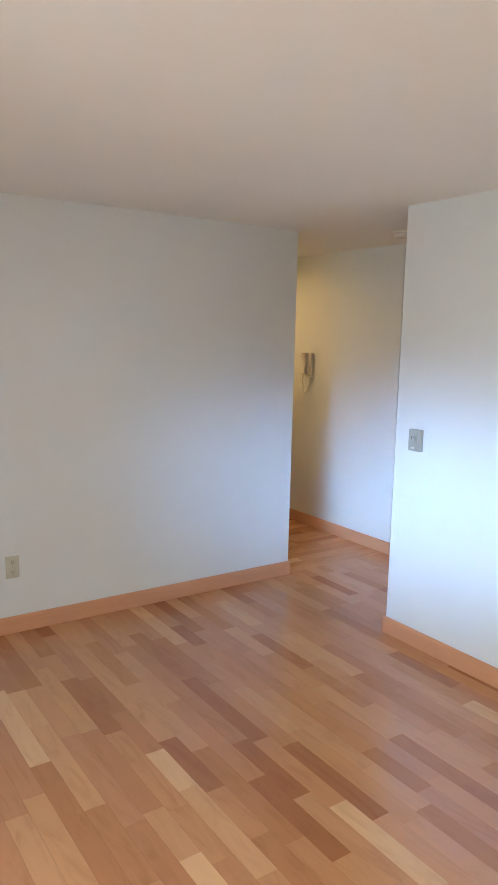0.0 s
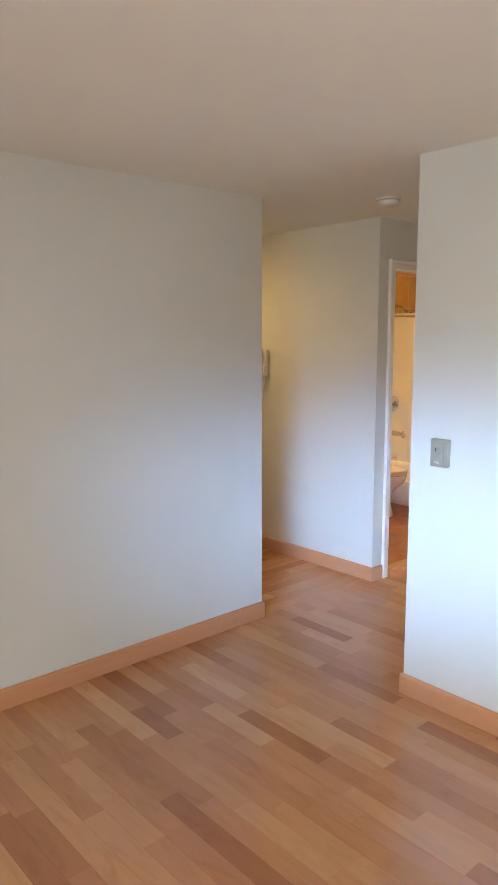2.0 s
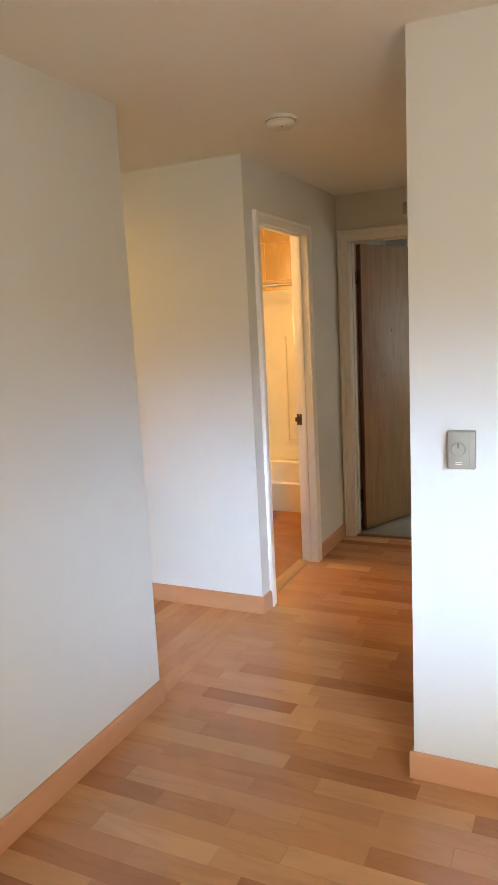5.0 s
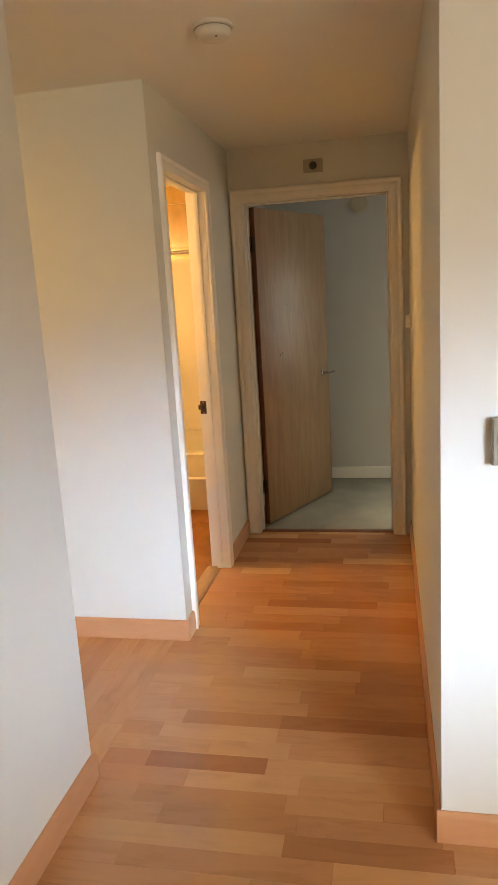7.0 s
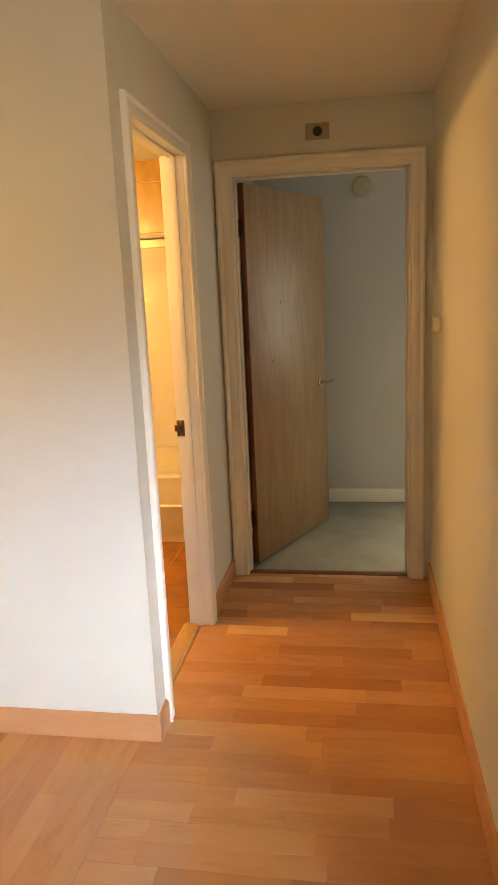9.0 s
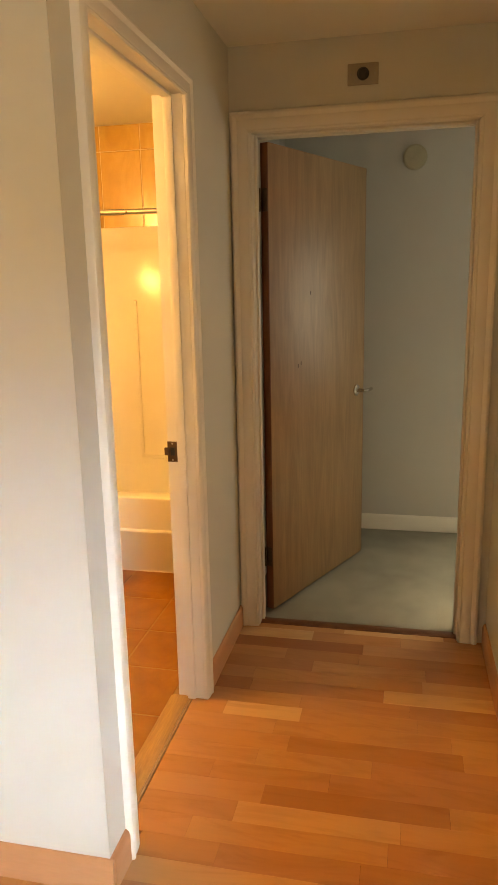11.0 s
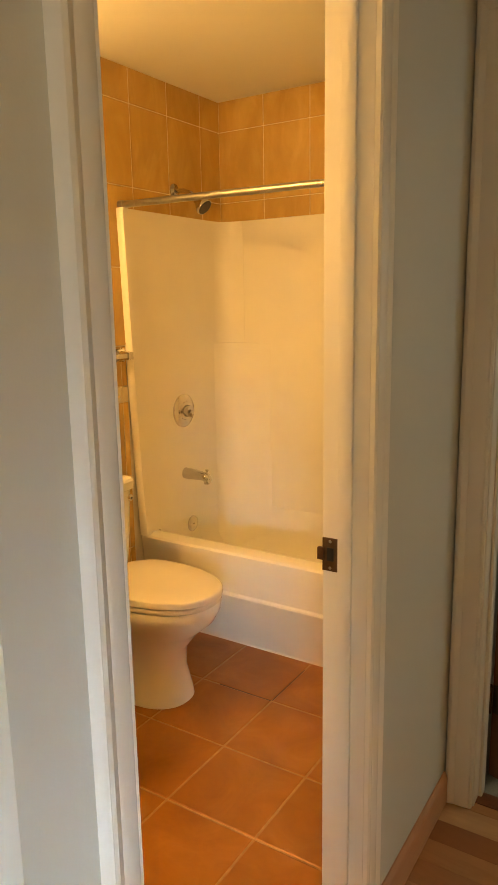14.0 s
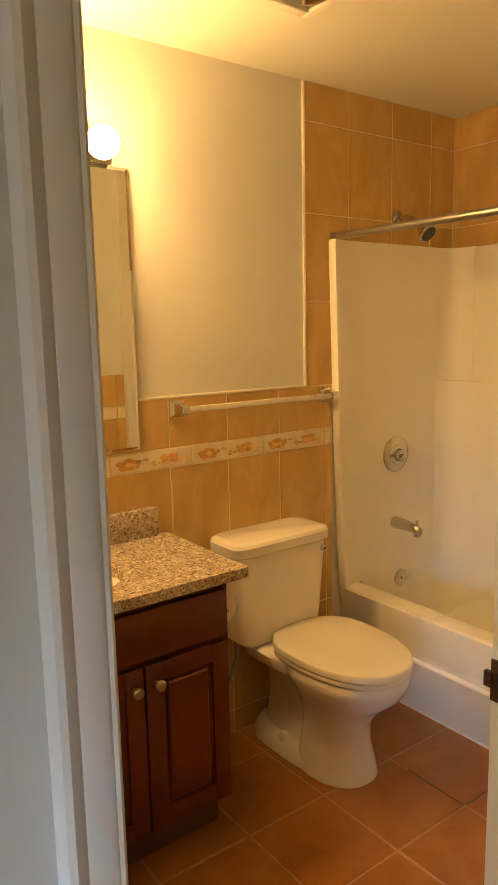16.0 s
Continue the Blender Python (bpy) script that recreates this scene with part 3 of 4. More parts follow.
part("cord", tube(bmesh.new(), [(3.965, 5.0, 1.336), (3.962, 5.008, 1.28), (3.966, 5.0, 1.20), (3.972, 4.982, 1.165), (3.982, 4.965, 1.185), (3.995, 4.958, 1.25), (4.002, 4.955, 1.314)], 0.006), PHONEM, ph, "cream looped cord")

sd = thing("smoke_detector", (3.592, 3.556, H), "round white smoke detector on the ceiling", "smoke detector")
part("base_ring", lathe(bmesh.new(), (3.592, 3.556, H), (0, 0, -1), [(0, 0.066), (0.010, 0.066), (0.012, 0.062)], 40), PHONEM, sd)
part("cover", lathe(bmesh.new(), (3.592, 3.556, H - 0.012), (0, 0, -1), [(0, 0.056), (0.008, 0.058), (0.020, 0.054), (0.027, 0.045), (0.029, 0.02), (0.029, 0.0)], 40), PHONEM, sd)
part("vent_ring", lathe(bmesh.new(), (3.592, 3.556, H - 0.0105), (0, 0, -1), [(0, 0.060), (0.003, 0.060)], 40), GREYBEIGE, sd)
part("test_light", lathe(bmesh.new(), (3.565, 3.54, H - 0.039), (0, 0, -1), [(0, 0.004), (0.003, 0.003)], 10), DARK, sd)

bl = thing("door_chime", (5.467, 3.43, 2.199), "steel plate with black round push knob", "wall plate")
part("plate", B(5.459, 3.382, 2.167, 5.4665, 3.493, 2.240, 0.002), STEEL, bl)
part("knob", lathe(bmesh.new(), (5.459, 3.437, 2.203), (-1, 0, 0), [(0, 0.022), (0.006, 0.022), (0.010, 0.017), (0.016, 0.015), (0.018, 0.0)], 24), DARK, bl, "black round knob")
for y in (3.394, 3.480):
    part("screw", lathe(bmesh.new(), (5.459, y, 2.203), (-1, 0, 0), [(0, 0.003), (0.001, 0.002)], 10), NICKEL, bl)

sn = thing("wall_sensor", (5.08, 2.91, 1.32), "small rounded white sensor on hall wall", "sensor")
part("housing", B(5.045, 2.911, 1.288, 5.10, 2.944, 1.352, 0.010, 3), WHITEP, sn)
part("mount", B(5.050, 2.9095, 1.292, 5.095, 2.912, 1.348), WHITEP, sn)

bd = thing("alarm_sounder", (6.825, 3.235, 2.13), "round off-white alarm sounder on bedroom wall", "alarm")
part("body", lathe(bmesh.new(), (6.825, 3.235, 2.13), (-1, 0, 0), [(0, 0.066), (0.018, 0.064), (0.026, 0.054), (0.028, 0.0)], 36), BEIGE, bd)
part("grille", B(6.794, 3.225, 2.115, 6.797, 3.255, 2.128, 0.001), BEIGE, bd)
part("button", B(6.794, 3.225, 2.14, 6.797, 3.234, 2.149, 0.001), BEIGE, bd)

EX0, EY0 = 3.22, 5.35
el = thing("ceiling_light", (EX0, EY0, H), "lit warm ceiling light in the entry", "ceiling lamp")
part("rim", lathe(bmesh.new(), (EX0, EY0, H), (0, 0, -1), [(0, 0.138), (0.073, 0.140), (0.075, 0.137), (0.073, 0.132), (0.058, 0.130), (0.056, 0.0)], 40), NICKEL, el)
part("diffuser", lathe(bmesh.new(), (EX0, EY0, H - 0.0565), (0, 0, -1), [(0, 0.128), (0.004, 0.126), (0.006, 0.0)], 40), ENTRYGLOW, el, "lit frosted diffuser")

# ---- bathroom: tub, surround and shower ----
NY, EX = 5.415, 6.53
tub = thing("bathtub_shower", (6.2, 4.75, 0), "cream fibreglass tub with moulded shower surround", "bathtub")
SX = 5.80
tb = bmesh.new()
# apron and rim, swept along the tub
ap = [(5.958, 0.0), (5.918, 0.10), (5.872, 0.238), (5.868, 0.251), (5.871, 0.257), (5.880, 0.262), (5.879, 0.272), (5.863, 0.420), (5.864, 0.431), (5.874, 0.438), (5.940, 0.441), (5.950, 0.438), (5.958, 0.42), (6.02, 0.20), (6.06, 0.12), (6.12, 0.10), (6.12, 0.0)]
loft(tb, [[(x, y, z + 0.001) for x, z in ap] for y in (4.075, NY - 0.004)])
box(tb, 6.12, 4.075, 0.001, 6.52, NY - 0.004, 0.10)
loft(tb, [[(x, y, z) for x, z in ((6.40, 0.08), (6.40, 0.10), (6.46, 0.125), (6.493, 0.19), (6.5075, 0.30), (6.5075, 0.4405), (EX - 0.004, 0.4405), (EX - 0.004, 0.08))] for y in (4.075, NY - 0.004)])
loft(tb, [[(x, y, z) for y, z in ((NY - 0.13, 0.08), (NY - 0.13, 0.10), (NY - 0.07, 0.125), (NY - 0.037, 0.19), (NY - 0.0222, 0.30), (NY - 0.0222, 0.4405), (NY - 0.004, 0.4405), (NY - 0.004, 0.08))] for x in (5.97, 6.51)])
loft(tb, [[(x, y, z) for y, z in ((4.30, 0.08), (4.30, 0.10), (4.23, 0.14), (4.19, 0.22), (4.105, 0.441), (4.075, 0.441), (4.075, 0.08))] for x in (6.00, 6.51)])
part("tub", tb, SURROUND, tub, "", 24)
sr = bmesh.new()
# end panel with its front flange leaning in towards the tub
loft(sr, [[(SX + lean, NY - 0.004, z), (SX + lean, NY - 0.030, z), (SX + lean + 0.006, NY - 0.038, z), (SX + lean + 0.034, NY - 0.038, z), (SX + lean + 0.046, NY - 0.022, z), (EX - 0.10, NY - 0.022, z),
           (EX - 0.05, NY - 0.034, z), (EX - 0.026, NY - 0.075, z), (EX - 0.020, NY - 0.14, z), (EX - 0.004, NY - 0.14, z), (EX - 0.004, NY - 0.004, z)] for z, lean in ((0.44, 0.056), (0.8, 0.036), (1.3, 0.015), (1.79, 0.0), (1.80, 0.003))])
part("end_panel", sr, SURROUND, tub, "", 50)
part("back_panel", B(EX - 0.022, 4.17, 0.12, EX - 0.003, NY - 0.139, 1.80, 0.004), SURROUND, tub, "", 50)
part("foot_panel", B(5.84, 4.074, 0.44, EX - 0.003, 4.10, 1.80, 0.006), SURROUND, tub, "", 50)
cs = bmesh.new()
loft(cs, [[(EX - 0.021, NY - 0.022, z), (EX - 0.112, NY - 0.0225, z), (EX - 0.080, NY - 0.032, z), (EX - 0.052, NY - 0.055, z), (EX - 0.035, NY - 0.095, z), (EX - 0.028, NY - 0.18, z), (EX - 0.021, NY - 0.30, z)] for z in (0.12, 1.228, 1.238)])
part("corner_shelf", cs, SURROUND, tub, "moulded corner shelf", 40)
rd = bmesh.new()
box(rd, EX - 0.030, 4.755, 0.50, EX - 0.0215, 4.775, 1.40, 0.004)
box(rd, EX - 0.030, 4.20, 0.48, EX - 0.0215, 4.775, 0.50, 0.004)
part("moulded_ridge", rd, SURROUND, tub, "", 40)
pv = NY - 0.022
vp = part("valve_plate", lathe(bmesh.new(), (6.165, pv, 0.948), (0, -1, 0), [(0, 0.076), (0.004, 0.076), (0.009, 0.070), (0.012, 0.052), (0.013, 0.050), (0.013, 0.0)], 40), CHROME, tub, "round chrome valve plate")
part("valve_ring", lathe(bmesh.new(), (6.165, pv - 0.012, 0.948), (0, -1, 0), [(0, 0.042), (0.004, 0.040), (0.007, 0.028), (0.030, 0.024), (0.034, 0.0)], 32), CHROME, vp)
part("handle", tube(bmesh.new(), [(6.165, pv - 0.03, 0.948), (6.155, pv - 0.055, 0.944), (6.135, pv - 0.062, 0.936)], 0.011, 12), CHROME, vp)
so = bmesh.new()
loft(so, [[(6.165 + rx * math.cos(a), pv - d, 0.655 + dz + rz * math.sin(a)) for a in (2 * math.pi * k / 16 for k in range(16))] for d, rx, rz, dz in ((0, 0.026, 0.026, 0), (0.05, 0.025, 0.024, -0.001), (0.10, 0.022, 0.020, -0.004), (0.125, 0.021, 0.022, -0.010), (0.137, 0.017, 0.018, -0.016))])
spout = part("spout", so, CHROME, tub, "chrome tub spout")
part("diverter", lathe(bmesh.new(), (6.165, pv - 0.122, 0.665), (0, 0, 1), [(0, 0.006), (0.012, 0.005), (0.014, 0.008), (0.02, 0.007)], 12), CHROME, spout)
part("outlet_ring", lathe(bmesh.new(), (6.165, pv - 0.122, 0.640), (0, 0, -1), [(0, 0.017), (0.022, 0.015)], 16), CHROME, spout)
ov = part("overflow_plate", lathe(bmesh.new(), (6.205, NY - 0.0215, 0.400), (0, -1, 0), [(0, 0.038), (0.004, 0.038), (0.008, 0.032), (0.009, 0.0)], 32), CHROME, tub, "round chrome overflow plate")
part("screw", lathe(bmesh.new(), (6.205, NY - 0.0304, 0.400), (0, -1, 0), [(0, 0.005), (0.002, 0.004)], 10), BRONZE, ov)

sh = thing("shower_head", (6.17, NY - 0.009, 1.905), "chrome shower head on a short arm", "shower head")
part("flange", lathe(bmesh.new(), (6.17, NY - 0.009, 1.905), (0, -1, 0), [(0, 0.030), (0.004, 0.030), (0.012, 0.018), (0.014, 0.010)], 28), CHROME, sh)
part("arm", tube(bmesh.new(), [(6.17, NY - 0.012, 1.905), (6.17, NY - 0.06, 1.902), (6.17, NY - 0.10, 1.888), (6.17, NY - 0.125, 1.868)], 0.009, 12), CHROME, sh)
hd = Vector((0.05, -0.75, -0.65)).normalized()
hp = Vector((6.17, NY - 0.118, 1.868))
part("head", lathe(bmesh.new(), hp, hd, [(0, 0.013), (0.016, 0.016), (0.028, 0.020), (0.052, 0.036), (0.062, 0.038), (0.068, 0.036)], 28), CHROME, sh)
part("spray_face", lathe(bmesh.new(), hp + hd * 0.067, hd, [(0, 0.033), (0.003, 0.031), (0.003, 0.0)], 28), DARK, sh, "dark spray face")

rod = thing("curtain_rod", (5.822, 4.75, 1.806), "bare metal shower curtain rod, two telescoping tubes", "curtain rod")
part("outer_tube", tube(bmesh.new(), [(5.822, NY - 0.010, 1.812), (5.822, 4.53, 1.806)], 0.0135, 18), NICKEL, rod)
part("inner_tube", tube(bmesh.new(), [(5.822, 4.53, 1.806), (5.822, 4.073, 1.803)], 0.0115, 18), NICKEL, rod)
part("end_cap", lathe(bmesh.new(), (5.822, NY - 0.0085, 1.812), (0, -1, 0), [(0, 0.017), (0.022, 0.016), (0.024, 0.0135)], 18), NICKEL, rod)
part("end_cap", lathe(bmesh.new(), (5.822, 4.071, 1.803), (0, 1, 0), [(0, 0.017), (0.022, 0.016), (0.024, 0.0115)], 18), NICKEL, rod)

# ---- bathroom: toilet ----
CX = 5.483
TX = CX - 0.053
to = thing("toilet", (CX, 5.08, 0), "cream two-piece toilet, lid down", "toilet")
bb = bmesh.new()
loft(bb, [oval(CX, cy, z, rx, ry, 40, pw, bk) for z, cy, rx, ry, bk, pw in (
    (0.004, 5.06, 0.122, 0.172, 0.10, 2.3), (0.03, 5.06, 0.119, 0.167, 0.10, 2.3), (0.12, 5.06, 0.106, 0.146, 0.09, 2.2), (0.20, 5.05, 0.108, 0.143, 0.09, 2.1),
    (0.27, 5.03, 0.132, 0.180, 0.12, 2.1), (0.32, 5.01, 0.162, 0.220, 0.16, 2.1), (0.36, 5.005, 0.177, 0.238, 0.20, 2.1), (0.387, 5.005, 0.180, 0.243, 0.20, 2.1), (0.397, 5.005, 0.174, 0.237, 0.20, 2.1))])
loft(bb, [oval(CX - 0.01, 5.21, z, rx, 0.19, 36, 3.5, 0.185) for z, rx in ((0.004, 0.118), (0.030, 0.116), (0.048, 0.098), (0.056, 0.07))])
loft(bb, [oval(CX - 0.01, 5.22, z, rx, 0.15, 28, 2.6, 0.15) for z, rx in ((0.04, 0.070), (0.15, 0.056), (0.28, 0.066), (0.36, 0.11))])
loft(bb, [oval(CX - 0.01, 5.25, z, rx, 0.17, 36, 4, 0.148) for z, rx in ((0.328, 0.13), (0.345, 0.155), (0.387, 0.168), (0.396, 0.160))])
bowl = part("bowl", bb, PORCELAIN, to, "", 55)
for q in (-1, 1):
    part("bolt_cap", lathe(bmesh.new(), (CX - 0.01 + q * 0.085, 5.20, 0.048), (0, 0, 1), [(0, 0.020), (0.016, 0.019), (0.027, 0.012), (0.029, 0.0)], 16), PORCELAIN, bowl)


def egg(z, k, dy=0.0):
    """Elongated seat outline: blunt at the hinge, long at the front."""
    out = []
    for i in range(56):
        a = 2 * math.pi * i / 56
        c, s = math.cos(a), math.sin(a)
        x = 0.184 * k * math.copysign(abs(c) ** 0.86, c) * (1 - 0.16 * max(0, s) ** 2)
        y = (s * 0.272 * k) if s < 0 else (math.copysign(abs(s) ** 0.55, s) * 0.222 * k)
        out.append((CX + x, 5.028 + dy + y, z))
    return out


part("seat", loft(bmesh.new(), [egg(0.400, 0.965), egg(0.403, 0.985), egg(0.414, 0.99), egg(0.418, 0.975)]), SEATM, to, "", 50)
part("lid", loft(bmesh.new(), [egg(0.4215, 0.985), egg(0.424, 1.0), egg(0.439, 1.0), egg(0.444, 0.985), egg(0.4455, 0.96), egg(0.447, 0.5)]), SEATM, to, "", 40)
for q in (-1, 1):
    part("hinge", B(CX + q * 0.085 - 0.025, 5.230, 0.398, CX + q * 0.085 + 0.025, 5.262, 0.432, 0.008), SEATM, to)
tk = bmesh.new()
loft(tk, [oval(TX, 5.320, z, rx, ry, 40, 7, 0.083) for z, rx, ry in ((0.398, 0.155, 0.070), (0.412, 0.172, 0.078), (0.47, 0.181, 0.083), (0.71, 0.203, 0.088), (0.726, 0.203, 0.088))])
part("tank", tk, PORCELAIN, to, "", 30)
tl = bmesh.new()
loft(tl, [oval(TX, 5.318, z, rx, ry, 40, 7, 0.088) for z, rx, ry in ((0.727, 0.207, 0.093), (0.732, 0.213, 0.099), (0.762, 0.214, 0.100), (0.772, 0.207, 0.094), (0.776, 0.19, 0.08))])
part("tank_lid", tl, PORCELAIN, to, "", 30)
fb = part("flush_button", lathe(bmesh.new(), (TX + 0.178, 5.236, 0.695), (0, -1, 0), [(0, 0.014), (0.005, 0.014), (0.008, 0.010), (0.009, 0.0)], 18), CHROME, to, "small chrome flush button")
part("button_centre", lathe(bmesh.new(), (TX + 0.178, 5.2272, 0.695), (0, -1, 0), [(0, 0.005), (0.002, 0.004)], 10), DARK, fb)
part("supply_hose", tube(bmesh.new(), [(5.16, NY - 0.018, 0.16), (5.16, NY - 0.05, 0.165), (5.19, NY - 0.075, 0.20), (5.25, NY - 0.08, 0.25), (5.28, NY - 0.085, 0.33), (5.29, NY - 0.09, 0.404)], 0.007), NICKEL, to, "braided steel supply hose")
part("stop_valve", lathe(bmesh.new(), (5.16, NY - 0.010, 0.16), (0, -1, 0), [(0, 0.022), (0.004, 0.022), (0.008, 0.010), (0.035, 0.010), (0.037, 0.016), (0.05, 0.016)], 16), CHROME, to)

# ---- bathroom: vanity ----
van = thing("vanity_cabinet", (4.6, 5.2, 0), "dark cherry wood vanity with panelled doors", "cabinet")
VL, VR, VF = 4.16, 5.01, 4.985
vb = bmesh.new()
box(vb, VL, VF, 0.125, VR, NY - 0.012, 0.60)
box(vb, VR - 0.018, VF, 0.60, VR, NY - 0.012, 0.792)
box(vb, VL, VF, 0.60, VL + 0.018, NY - 0.012, 0.792)
box(vb, VL + 0.018, VF, 0.60, VR - 0.018, VF + 0.018, 0.792)
box(vb, VL + 0.018, NY - 0.03, 0.60, VR - 0.018, NY - 0.012, 0.792)
box(vb, VL, VF + 0.075, 0.001, VR - 0.002, NY - 0.012, 0.125)
part("body", vb, CHERRY, van)
part("toe_kick", B(VL, VF + 0.070, 0.002, VR - 0.004, VF + 0.0745, 0.124), BRASSRIM, van)


def panel_door(x0, x1, z0, z1, name, label=""):
    """Frame of four mitred rails round a raised field."""
    bm = bmesh.new()
    y1 = VF - 0.0005
    w = 0.052
    box(bm, x0, VF - 0.019, z0, x0 + w, y1, z1, 0.003)
    box(bm, x1 - w, VF - 0.019, z0, x1, y1, z1, 0.003)
    box(bm, x0 + w - 0.001, VF - 0.0185, z0, x1 - w + 0.001, y1, z0 + w, 0.003)
    box(bm, x0 + w - 0.001, VF - 0.0185, z1 - w, x1 - w + 0.001, y1, z1, 0.003)
    box(bm, x0 + w - 0.002, VF - 0.008, z0 + w - 0.002, x1 - w + 0.002, y1, z1 - w + 0.002)
    if z1 - z0 > 0.2:
        box(bm, x0 + w + 0.012, VF - 0.016, z0 + w + 0.012, x1 - w - 0.012, VF - 0.007, z1 - w - 0.012, 0.006, 1)
    return part(name, bm, CHERRY, van, label)


dr = panel_door(4.737, 4.998, 0.140, 0.618, "door")
dm = panel_door(4.472, 4.731, 0.140, 0.618, "door")
dlf = panel_door(4.175, 4.466, 0.140, 0.618, "door")
ff = B(4.472, VF - 0.018, 0.634, 4.998, VF - 0.0005, 0.768, 0.006)
part("false_drawer_front", ff, CHERRY, van)
part("drawer_front", B(4.175, VF - 0.018, 0.634, 4.466, VF - 0.0005, 0.768, 0.006), CHERRY, van)
for d, x in ((dm, 4.703), (dr, 4.768)):
    part("knob", lathe(bmesh.new(), (x, VF - 0.019, 0.563), (0, -1, 0), [(0, 0.008), (0.003, 0.006), (0.012, 0.006), (0.015, 0.014), (0.022, 0.0165), (0.028, 0.012), (0.030, 0.0)], 22), NICKEL, d, "round brushed nickel knob")

ct = thing("countertop", (4.6, 5.18, 0.793), "speckled brown granite vanity top with splashback", "countertop")
SXC, SYC = 4.575, 5.165
cb = bmesh.new()
nn = 48
outer_t, inner_t = [], []
X0, X1, Yf, Yb2 = 4.145, 5.06, 4.946, NY - 0.011
for i in range(nn):
    a = 2 * math.pi * i / nn
    c, s = math.cos(a), math.sin(a)
    k = min(((X1 - SXC) if c > 0 else (SXC - X0)) / max(abs(c), 1e-6), ((Yb2 - SYC) if s > 0 else (SYC - Yf)) / max(abs(s), 1e-6))
    outer_t.append([SXC + c * k, SYC + s * k])
    inner_t.append([SXC + c * 0.193, SYC + s * 0.150])
for cx_, cy_ in ((X0, Yf), (X1, Yf), (X1, Yb2), (X0, Yb2)):
    j = min(range(nn), key=lambda i: (outer_t[i][0] - cx_) ** 2 + (outer_t[i][1] - cy_) ** 2)
    outer_t[j] = [cx_, cy_]
zt, zb = 0.823, 0.793
rings = [[(x, y, zt) for x, y in inner_t], [(x, y, zt) for x, y in outer_t], [(x, y, zb) for x, y in outer_t], [(x, y, zb) for x, y in inner_t]]
vs = [[cb.verts.new(p) for p in r] for r in rings]
for a in range(4):
    r0, r1 = vs[a], vs[(a + 1) % 4]
    for i in range(nn):
        cb.faces.new((r0[i], r0[(i + 1) % nn], r1[(i + 1) % nn], r1[i]))
bmesh.ops.recalc_face_normals(cb, faces=cb.faces)
part("slab", cb, GRANITE, ct)
part("splashback", B(4.145, NY - 0.036, 0.8232, 5.02, NY - 0.011, 0.918, 0.003), GRANITE, ct)
sk = thing("sink_basin", (SXC, SYC, 0.793), "oval cream undermount sink basin", "sink")
part("basin", loft(bmesh.new(), [[(SXC + math.cos(a) * rx, SYC + math.sin(a) * ry, z) for a in (2 * math.pi * i / 40 for i in range(40))] for rx, ry, z in (
    (0.215, 0.17, 0.792), (0.192, 0.149, 0.792), (0.185, 0.143, 0.76), (0.15, 0.115, 0.69), (0.08, 0.06, 0.66), (0.02, 0.02, 0.655))], False), PORCELAIN, sk, "", 60)
part("drain", lathe(bmesh.new(), (SXC, SYC, 0.6535), (0, 0, 1), [(0, 0.024), (0.004, 0.022), (0.004, 0.0)], 20), CHROME, sk)

tp = thing("toilet_roll", (5.06, 5.12, 0.66), "white toilet roll on a holder beside the vanity", "toilet roll")
part("roll", lathe(bmesh.new(), (5.063, 5.08, 0.655), (0, 1, 0), [(0, 0.020), (0, 0.046), (0.10, 0.046), (0.10, 0.020)], 28), PAPER, tp)
part("spindle", tube(bmesh.new(), [(5.006, 5.065, 0.655), (5.063, 5.065, 0.655), (5.063, 5.195, 0.655), (5.006, 5.195, 0.655)], 0.007), CHROME, tp)

# ---- bathroom: mirror, lamp, towel bar, fan ----
mr = thing("wall_mirror", (4.75, NY - 0.009, 1.114), "tall wall mirror with thin dark edge above a vanity", "mirror")
MX0, MX1, MZ0, MZ1 = 4.33, 4.972, 1.112, 1.956
part("backing", B(MX0, NY - 0.024, MZ0, MX1, NY - 0.0085, MZ1, 0.001), STEEL, mr)
mg = bmesh.new()
bvl, yo, yi = 0.009, NY - 0.0275, NY - 0.0245
o = [(MX0, yi, MZ0), (MX1, yi, MZ0), (MX1, yi, MZ1), (MX0, yi, MZ1)]
i_ = [(MX0 + bvl, yo, MZ0 + bvl), (MX1 - bvl, yo, MZ0 + bvl), (MX1 - bvl, yo, MZ1 - bvl), (MX0 + bvl, yo, MZ1 - bvl)]
ovs, ivs = [mg.verts.new(p) for p in o], [mg.verts.new(p) for p in i_]
mg.faces.new(ivs)
for k in range(4):
    mg.faces.new((ovs[k], ovs[(k + 1) % 4], ivs[(k + 1) % 4], ivs[k]))
bmesh.ops.recalc_face_normals(mg, faces=mg.faces)
if mg.faces[0].normal.y > 0:
    bmesh.ops.reverse_faces(mg, faces=mg.faces)
part("glass", mg, MIRROR, mr, "", None)

